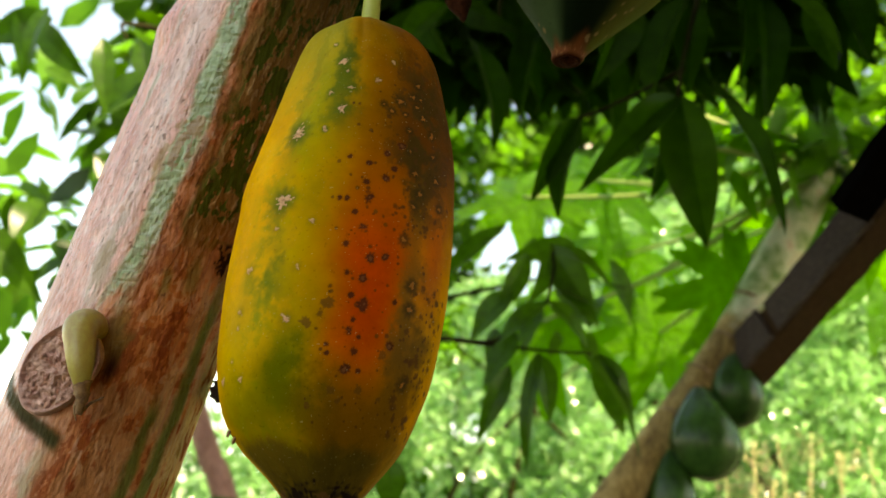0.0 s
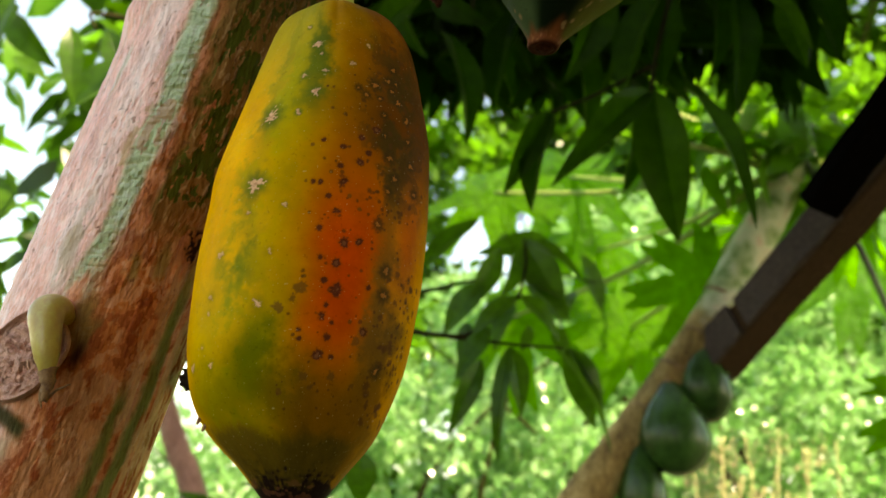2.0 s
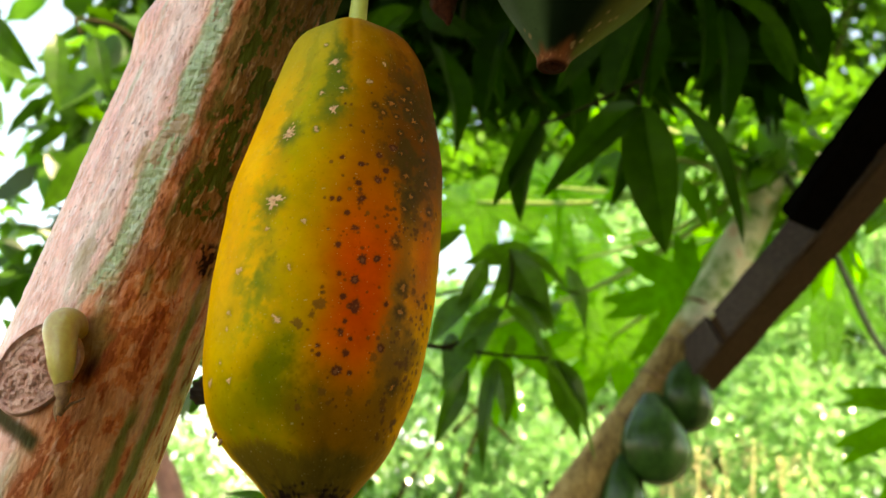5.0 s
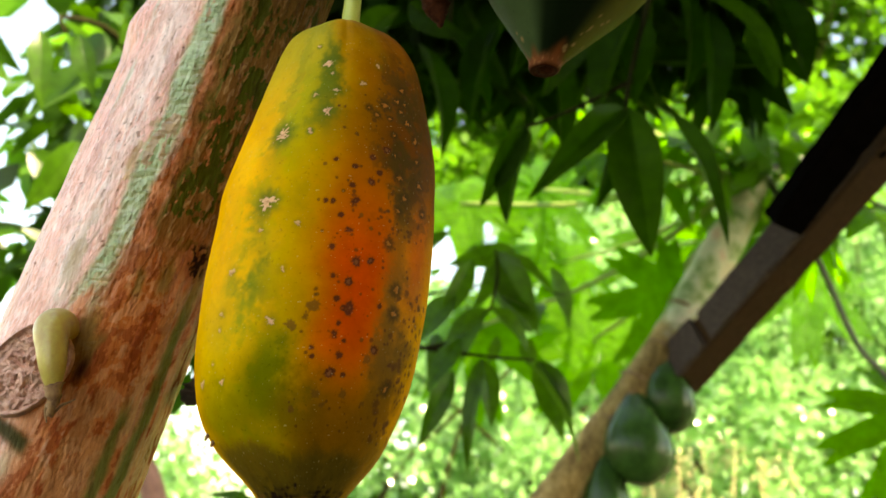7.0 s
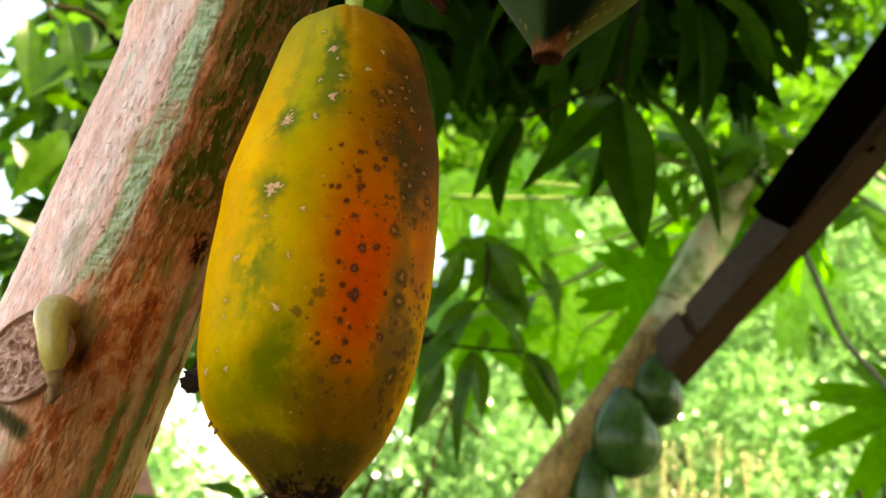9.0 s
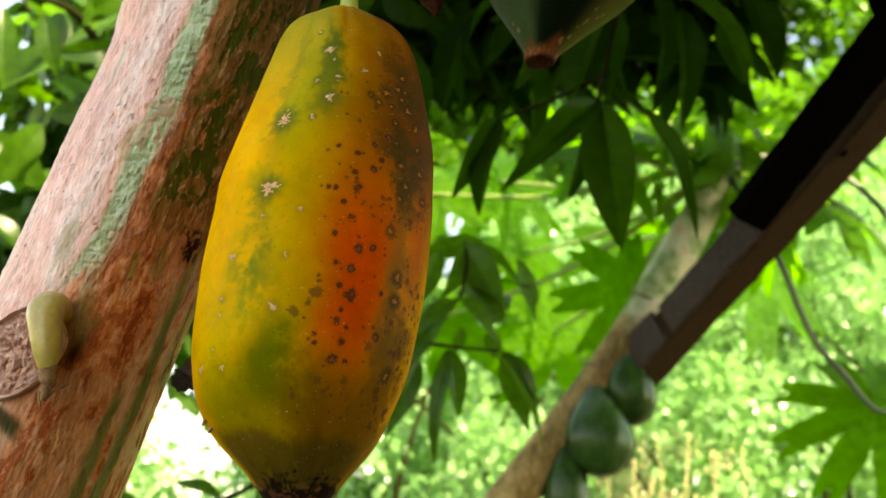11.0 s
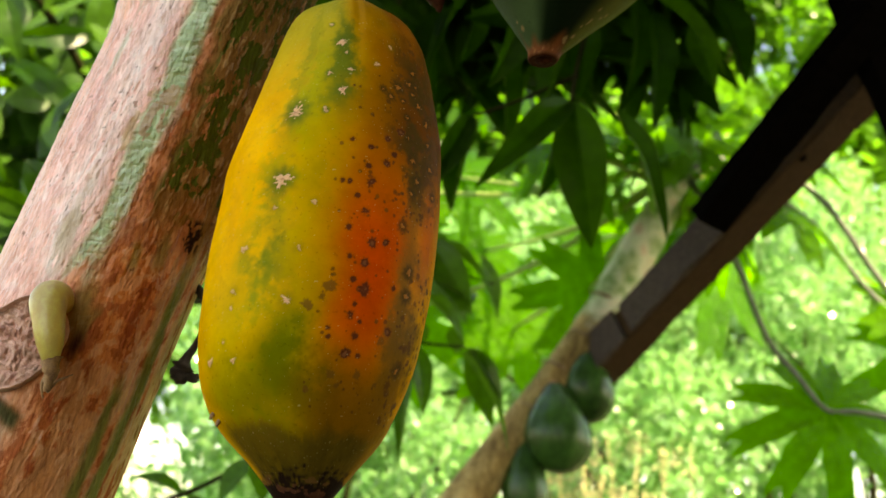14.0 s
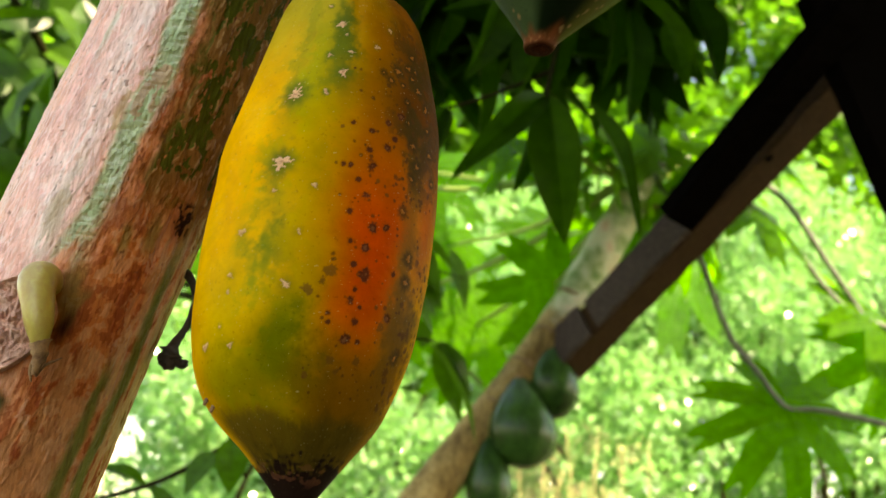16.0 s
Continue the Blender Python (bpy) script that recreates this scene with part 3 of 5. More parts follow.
    colour = blend(colour, step(knot, 0.15, 0.4) * step(flake2, 0.50, 0.58) * step(pit, 0.3, 0.5), (0.025, 0.010, 0.006))
    colour = blend(colour, step(pit, 0.88, 0.95) * (0.2 + 0.4 * upper), (0.12, 0.045, 0.025))
    r = 0.0572 * (1 - 0.04 * (z - 1.4)) + 0.002 * (n1 - 0.5) + 0.0007 * (n2 - 0.5)
    r += (ridge1 - 0.5) * 0.0026 * (0.25 + 0.75 * rust) * (0.3 + 0.7 * upper) + (ridge2 - 0.5) * 0.0007 + (chip - 0.5) * 0.0009 * (0.35 + 0.65 * upper)
    r += (cross - 0.5) * 0.0017 * band + 0.0004 * rust * step(flake2, 0.50, 0.60) + 0.0003 * ochre - 0.0002 * step(pit, 0.8, 0.95) * upper - 0.0016 * knot * step(flake2, 0.5, 0.6)
    r += 0.0055 * np.exp(-((deg + 66) / 20) ** 2 - ((z - 1.652) / 0.016) ** 2)
    r += 0.003 * np.exp(-((deg + 30) / 30) ** 2 - ((z - 1.425) / 0.028) ** 2)
    r *= 1 - 0.05 * step(-np.degrees(a), 76, 100)
    ax = trunk_axis(z)
    xyz = np.stack([ax[0] + r * np.sin(a), ax[1] - r * np.cos(a), z], -1)
    part("trunk", grid_mesh("trunk", xyz, colour, MAT["bark"]), tree)
    # the rest of the stem, below and above
    part("lower_trunk", tube_mesh("lower_trunk", [(*trunk_axis(0.0) - (0.02, 0), -0.05, 0.075), (*trunk_axis(0.6), 0.6, 0.063), (*trunk_axis(1.275), 1.275, 0.0572)], MAT["bark_far"], 40, 10, 0.01), tree)
    part("upper_trunk", tube_mesh("upper_trunk", [(*trunk_axis(1.745), 1.745, 0.0562), (*trunk_axis(2.3), 2.3, 0.052), (*trunk_axis(2.62), 2.62, 0.04)], MAT["bark_far"], 40, 10, 0.01), tree)


def leaf_scar(tree):
    """The flat corky scar of a fallen leaf, with a raised rim."""
    cx, cz = -0.1555, 1.4235
    verts, faces, n, rings = [], [], 120, 34
    for k in range(rings + 1):
        for i in range(n):
            a = 2 * math.pi * i / n
            rr = k / rings
            wide = 0.0215 * (1 + 0.08 * math.cos(2 * a) + 0.05 * math.sin(3 * a))
            x = cx + wide * rr * math.cos(a) + 0.006 * rr * math.sin(a)
            z = cz + 0.0265 * rr * math.sin(a)
            ax = trunk_axis(np.array(z))
            h = 0.0622 + 0.0026 * noise.noise((x * 260, z * 180, 1)) * (rr < 0.9) + 0.0030 * noise.noise((x * 620, z * 420, 4)) * (rr < 0.9)
            h += (-0.0010, 0.0004, 0.0016, 0.0010, -0.0060)[max(0, k - rings + 4)]
            dx = x - ax[0]
            verts.append((x, ax[1] - math.sqrt(max(1e-6, h * h - dx * dx)), z))
    for k in range(rings):
        for i in range(n):
            j = (i + 1) % n
            faces.append((k * n + i, k * n + j, (k + 1) * n + j, (k + 1) * n + i))
    part("leaf_scar", mesh_data("leaf_scar", verts, faces, MAT["scar"]), tree, "rough pinkish leaf scar with a raised rim")


def stub(tree):
    """A short drooping stub with a withered tip that grows out above the scar."""
    b = part("fruit_stub", tube_mesh("fruit_stub", [(-0.1365, 0.022, 1.444, 0.0045), (-0.1385, 0.010, 1.4475, 0.0078), (-0.1415, 0.001, 1.4435, 0.0092), (-0.1388, -0.003, 1.432, 0.0080), (-0.1362, -0.0045, 1.421, 0.0066), (-0.1345, -0.0045, 1.4125, 0.0040)], MAT["bud"], 28, 8), tree, "glossy yellow-green stub")
    part("withered_tip", tube_mesh("withered_tip", [(-0.1345, -0.004, 1.4145, 0.005), (-0.1338, -0.003, 1.406, 0.0034), (-0.1345, -0.002, 1.397, 0.0012)], MAT["dry"], 10, 5, 0.12), b)
    part("dry_strand", tube_mesh("dry_strand", [(-0.134, -0.001, 1.397, 0.0008), (-0.131, 0.002, 1.403, 0.0008), (-0.124, 0.003, 1.4075, 0.0004)], MAT["dry"], 6, 5, 0.1), b)
    part("dry_strand", tube_mesh("dry_strand", [(-0.1355, -0.003, 1.405, 0.0012), (-0.137, -0.001, 1.400, 0.0010), (-0.1358, 0.0, 1.394, 0.0004)], MAT["dry"], 6, 5, 0.1), b)


front_tree = root("papaya_tree", (*trunk_axis(0.0), 0), "leaning papaya tree with pinkish streaked bark and a ripe fruit", "papaya tree")
front_trunk(front_tree)
leaf_scar(front_tree)
stub(front_tree)
part("withered_flower_stalk", tube_mesh("withered_flower_stalk", [(-0.085, 0.07, 1.49, 0.002), (-0.066, 0.068, 1.465, 0.0022), (-0.067, 0.068, 1.445, 0.0018), (-0.073, 0.068, 1.432, 0.003), (-0.075, 0.068, 1.424, 0.0065), (-0.074, 0.067, 1.417, 0.003)], MAT["dead"], 10, 6, 0.18), front_tree, "black withered flower stalk")
part("withered_flower_stalk", tube_mesh("withered_flower_stalk", [(-0.074, 0.068, 1.424, 0.003), (-0.067, 0.066, 1.420, 0.0025), (-0.065, 0.066, 1.423, 0.0012)], MAT["dead"], 8, 5, 0.2), front_tree)

# height, radius, and sideways shift of the ripe fruit
PROFILE = [(1.3445, .0035, -.004), (1.347, .009, -.004), (1.354, .0145, -.004), (1.369, .027, -.005), (1.385, .0415, -.0075), (1.402, .0505, -.009),
           (1.425, .057, -.008), (1.45, .0595, -.0065), (1.475, .0605, -.005), (1.505, .0595, -.003), (1.524, .0585, -.0025), (1.55, .0545, 0),
           (1.58, .0475, .001), (1.603, .0415, .001), (1.616, .0365, .000), (1.6255, .030, -.001), (1.632, .021, -.001), (1.636, .010, -.001), (1.637, .004, -.001)]
# scabs and spots: angle from the viewer's side in degrees, height, size in mm
PALE_SCABS = [(-24, 1.604, 2), (-14, 1.591, 5), (-10, 1.584, 2), (22, 1.595, 3), (10, 1.58, 3), (-6, 1.573, 2.5), (-18, 1.57, 3), (-9, 1.559, 4.5), (-33, 1.546, 8.5), (-16, 1.546, 2.5), (-31, 1.506, 8), (-32, 1.491, 3), (-13, 1.494, 3), (-16, 1.47, 3), (-45, 1.47, 4), (-18, 1.444, 4.5), (-48, 1.449, 3), (-48, 1.441, 2), (-63, 1.415, 4), (-44, 1.415, 3), (-51, 1.424, 2.5)]
BROWN_SCABS = [(26, 1.57, 4), (20, 1.562, 3), (15, 1.565, 2.5), (41, 1.584, 3), (36, 1.575, 3.5), (42, 1.575, 3), (38, 1.569, 3), (29, 1.562, 2), (32, 1.552, 2.5), (48, 1.554, 3), (38, 1.528, 4), (41, 1.517, 4), (38, 1.509, 3), (34, 1.49, 3.5), (52, 1.528, 3), (56, 1.513, 3), (49, 1.541, 3), (33, 1.54, 2.5), (42, 1.563, 3), (42, 1.467, 4), (43, 1.455, 4), (49, 1.418, 4)]
DARK_SPOTS = [(1, 1.53, 2.5), (11, 1.528, 3), (20, 1.535, 4), (28, 1.542, 4), (25, 1.527, 3.5), (21, 1.521, 4), (11, 1.517, 3), (13, 1.509, 5), (7, 1.5, 2.5), (-1, 1.507, 2.5), (2, 1.507, 2.5), (12, 1.493, 4), (5, 1.483, 3.5), (18, 1.477, 4.5), (25, 1.479, 4), (8, 1.468, 3), (16, 1.466, 4.5), (18, 1.453, 6), (11, 1.457, 3), (13, 1.44, 4), (18, 1.437, 2.5), (14, 1.445, 2.5), (3, 1.432, 2.5), (4, 1.428, 2.5), (17, 1.43, 3.5), (14, 1.421, 4.5), (21, 1.421, 2.5), (34, 1.457, 3), (35, 1.435, 4)]
OLIVE_SPOTS = [(32, 1.43, 4), (9, 1.411, 4), (23, 1.412, 4), (13, 1.406, 3.5), (-3, 1.403, 3), (36, 1.409, 3), (1, 1.453, 5.5), (-8, 1.442, 5), (-2, 1.447, 3.5), (28, 1.451, 2), (27, 1.439, 2), (-5, 1.507, 2), (23, 1.496, 2), (17, 1.502, 2), (-4, 1.527, 2), (2, 1.458, 2), (7, 1.513, 2)]


def ripe_fruit():
    fruit = root("ripe_papaya", (-0.004, 0, 1.345), "ripe yellow and orange papaya with dark spots hanging from its stalk", "papaya")
    rows, cols = 780, 540
    fine = spline(PROFILE, 30)
    arc = np.concatenate([[0], np.cumsum(np.linalg.norm(np.diff(fine[:, :2], axis=0), axis=1))])
    at = np.linspace(0, arc[-1], rows)
    z, r, c = (np.interp(at, arc, fine[:, k])[:, None] * np.ones((1, cols)) for k in range(3))
    # columns lie closer together on the side that is seen
    s = np.linspace(-1, 1, cols, endpoint=False)
    a = (math.pi * (0.42 * s + 0.58 * s**7))[None] * np.ones((rows, 1))
    deg = np.degrees(a)
    v = z / 0.01
    turn = (a + math.pi) / (2 * math.pi)
    big = layered(turn * 8, v * 0.22, 11, 8, 3)
    mid = layered(turn * 30 + 3, v * 0.8, 12, 0, 4)
    small = value_noise(turn * 120, v * 4.0, 13, 120)
    tiny = value_noise(turn * 330, v * 11.0, 14, 330)
    mottle = layered(turn * 56 + 7, v * 1.7, 17, 0, 4, 0.65)
    d, h = deg + (big - 0.5) * 12 + (mid - 0.5) * 8 + (mottle - 0.5) * 9, z + (mid - 0.5) * 0.010 + (big - 0.5) * 0.010 + (mottle - 0.5) * 0.010

    tip_noise = layered(turn * 14, v * 2.6, 71, 14, 3)
    ds, hs = deg + (big - 0.5) * 14 + (mid - 0.5) * 3, z + (big - 0.5) * 0.012 + (mid - 0.5) * 0.003

    def soft_patch(d0, h0, wd, wh, power=2.0):
        return np.exp(-(np.abs((ds - d0) / wd) ** power) - (np.abs((hs - h0) / wh) ** power))

    def patch(d0, h0, wd, wh, power=2):
        return np.exp(-(np.abs((d - d0) / wd) ** power) - (np.abs((h - h0) / wh) ** power))

    colour = np.ones((rows, cols, 3)) * (0.70, 0.358, 0.014)
    colour = blend(colour, step(big, 0.35, 0.75) * 0.5, (0.70, 0.30, 0.006))
    # ochre towards the middle; upper turned side brownish orange, its shading painted in
    colour = blend(colour, step(d, -34, -4) * 0.8, (0.52, 0.245, 0.006))
    colour = blend(colour, step(0.5 * mid + 0.5 * mottle, 0.42, 0.68) * step(d, -60, -30) * (1 - step(d, 0, 15)) * 0.5, (0.30, 0.25, 0.008))
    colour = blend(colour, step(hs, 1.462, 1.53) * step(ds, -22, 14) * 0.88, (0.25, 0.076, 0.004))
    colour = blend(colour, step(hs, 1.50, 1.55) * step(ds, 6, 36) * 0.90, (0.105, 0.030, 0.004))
    colour = blend(colour, step(hs, 1.585, 1.615) * step(ds, -8, 8) * (1 - step(ds, 22, 40)) * 0.7, (0.30, 0.14, 0.006))
    colour = blend(colour, patch(46, 1.61, 14, 0.022, 3) * 0.7, (0.27, 0.085, 0.006))
    # still green towards the stalk and in stripes below it
    colour = blend(colour, step(h, 1.55, 1.605) * (1 - step(d, -20, -6)) * 0.85, (0.29, 0.235, 0.018))
    colour = blend(colour, step(h, 1.605, 1.63) * (1 - step(d, -20, 0)) * 0.7, (0.22, 0.19, 0.022))
    colour = blend(colour, patch(-38, 1.585, 4, 0.05, 3) * 0.55, (0.20, 0.19, 0.012))
    colour = blend(colour, patch(-26, 1.565, 8, 0.028, 3) * 0.75, (0.24, 0.24, 0.010))
    colour = blend(colour, patch(-13, 1.582, 8, 0.038, 3) * 0.95, (0.075, 0.105, 0.008))
    colour = blend(colour, patch(-8, 1.556, 9, 0.012, 2) * 0.75, (0.13, 0.13, 0.008))
    colour = blend(colour, patch(-32, 1.545, 8, 0.014) * 0.8, (0.11, 0.15, 0.010))
    colour = blend(colour, patch(-22, 1.535, 10, 0.030) * 0.55, (0.33, 0.27, 0.007))
    colour = blend(colour, patch(-32, 1.497, 5, 0.026) * 0.75, (0.17, 0.18, 0.012))
    colour = blend(colour, patch(-20, 1.490, 7, 0.045) * 0.5, (0.33, 0.26, 0.008))
    colour = blend(colour, patch(-33, 1.462, 10, 0.018) * step(mid, 0.25, 0.6) * 0.95, (0.13, 0.16, 0.012))
    colour = blend(colour, patch(-37, 1.446, 7, 0.012) * step(mid, 0.30, 0.6) * 0.8, (0.20, 0.22, 0.015))
    colour = blend(colour, patch(-12, 1.462, 9, 0.03) * 0.4, (0.36, 0.23, 0.008))
    # the ripest, orange-red side
    colour = blend(colour, soft_patch(17, 1.462, 28, 0.057, 2.6) * 0.92, (0.47, 0.115, 0.003))
    colour = blend(colour, soft_patch(19, 1.461, 20.5, 0.053, 2.8) * 0.97, (0.54, 0.050, 0.003))
    colour = blend(colour, soft_patch(58, 1.485, 15, 0.034, 2.4) * 0.88, (0.52, 0.090, 0.004))
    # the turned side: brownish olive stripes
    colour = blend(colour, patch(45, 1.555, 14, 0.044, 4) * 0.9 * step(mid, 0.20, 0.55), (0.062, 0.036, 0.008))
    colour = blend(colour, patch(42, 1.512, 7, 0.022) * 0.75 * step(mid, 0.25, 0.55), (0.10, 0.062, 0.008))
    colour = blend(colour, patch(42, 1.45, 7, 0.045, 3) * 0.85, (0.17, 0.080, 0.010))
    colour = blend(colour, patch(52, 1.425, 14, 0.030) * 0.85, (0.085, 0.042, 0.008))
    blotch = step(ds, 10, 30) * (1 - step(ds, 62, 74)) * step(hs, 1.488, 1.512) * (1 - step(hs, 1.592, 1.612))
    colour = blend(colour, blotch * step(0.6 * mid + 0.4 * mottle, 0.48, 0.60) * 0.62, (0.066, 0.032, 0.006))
    # dull green and brown zone above the dark lower end
    under_red = (1 - step(hs, 1.398, 1.436)) * step(ds, -14, 8)
    colour = blend(colour, under_red * 0.9, (0.150, 0.060, 0.005))
    colour = blend(colour, patch(-20, 1.415, 13, 0.024, 3) * 0.95, (0.095, 0.125, 0.004))
    colour = blend(colour, patch(-40, 1.399, 28, 0.022, 3) * 0.9, (0.14, 0.125, 0.004))
    colour = blend(colour, patch(-52, 1.425, 16, 0.03, 2) * 0.45, (0.36, 0.29, 0.008))
    colour = blend(colour, patch(-4, 1.404, 12, 0.016, 2) * 0.8, (0.12, 0.075, 0.005))
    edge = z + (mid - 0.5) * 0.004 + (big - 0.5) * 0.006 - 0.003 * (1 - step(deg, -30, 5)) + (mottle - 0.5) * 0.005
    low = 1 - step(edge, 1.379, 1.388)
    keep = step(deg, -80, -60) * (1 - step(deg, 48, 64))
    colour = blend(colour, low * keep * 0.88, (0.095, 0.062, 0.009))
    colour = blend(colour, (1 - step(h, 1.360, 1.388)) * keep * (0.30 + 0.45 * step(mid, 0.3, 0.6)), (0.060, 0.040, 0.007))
    # orange right rim, brightened in the colour for light from the garden
    colour = blend(colour, np.exp(-((d - 76) / 12) ** 2 - ((z - 1.43) / 0.06) ** 4) * 0.8, (0.60, 0.24, 0.006))
    colour = blend(colour, np.exp(-((deg - 70) / 16) ** 2) * (1 - step(z, 1.385, 1.40)) * 0.7, (0.24, 0.125, 0.012))
    colour = blend(colour, 1 - step(z + (small - 0.5) * 0.006 + (tip_noise - 0.5) * 0.011, 1.361, 1.367), (0.016, 0.008, 0.006))
    colour = blend(colour, step(tip_noise, 0.72, 0.78) * step(z, 1.352, 1.357) * (1 - step(z, 1.362, 1.370)) * 0.35, (0.20, 0.07, 0.04))
    bump = 0.0015 * np.cos(5 * a + 0.6) * step(z, 1.40, 1.62) + 0.0005 * (big - 0.5) + 0.00012 * (small - 0.5)
    bump -= 0.0012 * np.exp(-((deg + 3) / 3.5) ** 2) * step(z, 1.56, 1.625)

    def spot(d0, h0, mm, ragged):
        dx, dz = np.radians(deg - d0) * r * 1000, (z - h0) * 1000
        ray = 1 + 0.30 * max(0.0, min(ragged - 0.9, 1.0)) * np.cos((4 + int(mm * 7 + h0 * 1000) % 3) * np.arctan2(dz, dx) + d0) + 0.10 * np.cos(9 * np.arctan2(dz, dx) + h0 * 99)
        return np.hypot(dx, dz) / (mm / 2) / np.maximum(0.35, ray) + ragged * (small - 0.5) + ragged * 0.7 * (tiny - 0.5)

    def star(d0, h0, mm, arms):
        """A scab with thin uneven arms."""
        dx, dz = np.radians(deg - d0) * r * 1000, (z - h0) * 1000
        t = np.arctan2(dz, dx)
        ray = 0.56 + 0.42 * np.abs(np.cos(arms * 0.5 * t + d0 + 0.8 * np.sin(2 * t + h0 * 300) + 2.2 * (small - 0.5))) ** 3 * (0.7 + 0.4 * np.cos(t * 2 + d0)) + 0.14 * np.cos(3 * t + h0 * 700)
        return np.hypot(dx, dz) / (mm / 2) / np.maximum(0.25, ray) + 0.9 * (tiny - 0.5) + 0.7 * (small - 0.5)

    rng = np.random.default_rng(5)
    specks = [(rng.uniform(-4, 72), rng.uniform(1.395, 1.575), rng.uniform(0.8, 2.0)) for _ in range(150)]
    specks += [(rng.normal(44, 10), rng.uniform(1.495, 1.61), rng.uniform(1.2, 3.2)) for _ in range(90)]
    specks += [(rng.normal(60, 9), rng.uniform(1.392, 1.47), rng.uniform(1.4, 4.0)) for _ in range(60)]
    for d0, h0, mm in specks:
        m = spot(d0, h0, mm, 0.9)
        colour = blend(colour, (1 - step(m, 0.5, 1.5)) * 0.75, (0.09, 0.034, 0.010))
    for d0, h0, mm in OLIVE_SPOTS:
        m = spot(d0, h0, mm, 0.8)
        colour = blend(colour, (1 - step(m, 0.7, 1.3)) * 0.75, (0.13, 0.055, 0.012))
    for d0, h0, mm in DARK_SPOTS:
        m = spot(d0, h0, mm * 1.05, 0.7)
        colour = blend(colour, (1 - step(m, 0.9, 1.9)) * 0.35, (0.25, 0.06, 0.008))
        colour = blend(colour, (1 - step(m, 0.65, 1.25)) * 0.9, (0.075, 0.020, 0.010))
        if mm >= 4:
            colour = blend(colour, (1 - step(m, 0.2, 0.45)) * 0.45, (0.26, 0.10, 0.04))
            bump -= 0.0003 * (1 - step(m, 0.5, 1.0))
    for d0, h0, mm in BROWN_SCABS:
        m = star(d0, h0, mm * 1.25, 3 + int(h0 * 1000) % 3)
        halo = spot(d0, h0, mm * 1.2, 0.4)
        colour = blend(colour, (1 - step(halo, 0.8, 2.6)) * 0.8, (0.055, 0.030, 0.008))
        colour = blend(colour, (1 - step(m, 0.65, 0.95)) * 0.75, (0.40, 0.14, 0.03))
        bump += 0.0003 * (1 - step(m, 0.5, 0.9))
    for d0, h0, mm in PALE_SCABS:
        m = star(d0, h0, mm * 1.3, 7 if mm > 4 else 4)
        halo = spot(d0, h0, mm, 0.2)
        green = 0.85 if mm > 7 or (h0 > 1.54 and d0 < 0) else 0.25
        colour = blend(colour, (1 - step(halo, 0.7, 2.9)) * green, (0.085, 0.115, 0.012))
        colour = blend(colour, (1 - step(m, 0.9, 1.5)) * 0.25, (0.16, 0.10, 0.02))
        colour = blend(colour, (1 - step(m, 0.75, 1.05)) * (0.95 if mm > 4 else 0.7), (0.68, 0.38, 0.22))
        colour = blend(colour, (1 - step(m, 0.35, 0.6)) * step(tiny, 0.45, 0.65) * 0.7, (0.36, 0.16, 0.10))
        bump += 0.0004 * (1 - step(m, 0.5, 0.9))
    colour = colour * (1 + 0.14 * (mid - 0.5) + 0.16 * (mottle - 0.5))[..., None]
    # tiny pale dots
    colour = blend(colour, step(tiny, 0.93, 0.98) * 0.35, (0.6, 0.5, 0.3))
    rr = (r + bump * np.clip(r / 0.03, 0, 1)) * (1 - 0.03 * step(-deg, 82, 100))
    xyz = np.stack([c + rr * np.sin(a), -rr * np.cos(a), z], -1)
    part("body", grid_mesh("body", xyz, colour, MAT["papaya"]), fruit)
    part("stalk", tube_mesh("stalk", [(-0.001, 0, 1.633, 0.0085), (-0.001, 0, 1.640, 0.0058), (-0.001, 0.001, 1.668, 0.0050), (-0.006, 0.006, 1.70, 0.0050), (-0.022, 0.022, 1.755, 0.0056), (-0.040, 0.048, 1.80, 0.007)], MAT["stalk"], 20, 8), fruit, "pale green fruit stalk")
    part("blossom_end", tube_mesh("blossom_end", [(-0.004, 0, 1.352, 0.010), (-0.004, 0, 1.345, 0.0065), (-0.005, -0.001, 1.340, 0.0025)], MAT["dead"], 14, 5, 0.12), fruit, "shrivelled black blossom end")
    for d0, h0, mm in ((-74, 1.392, 3), (-70, 1.3885, 2.5)):
        rad = np.interp(h0, fine[:, 0], fine[:, 1])
        cx = np.interp(h0, fine[:, 0], fine[:, 2])
        x, y = cx + rad * math.sin(radians(d0)), -rad * math.cos(radians(d0))
        part("dried_latex", tube_mesh("dried_latex", [(x * 0.985, y * 0.985, h0 + 0.001, 0.0008), (x * 1.015, y * 1.015, h0 - 0.0003, 0.0010), (x * 1.03, y * 1.03, h0 - 0.0028, 0.0006)], MAT["dry"], 7, 4, 0.2), fruit)


ripe_fruit()


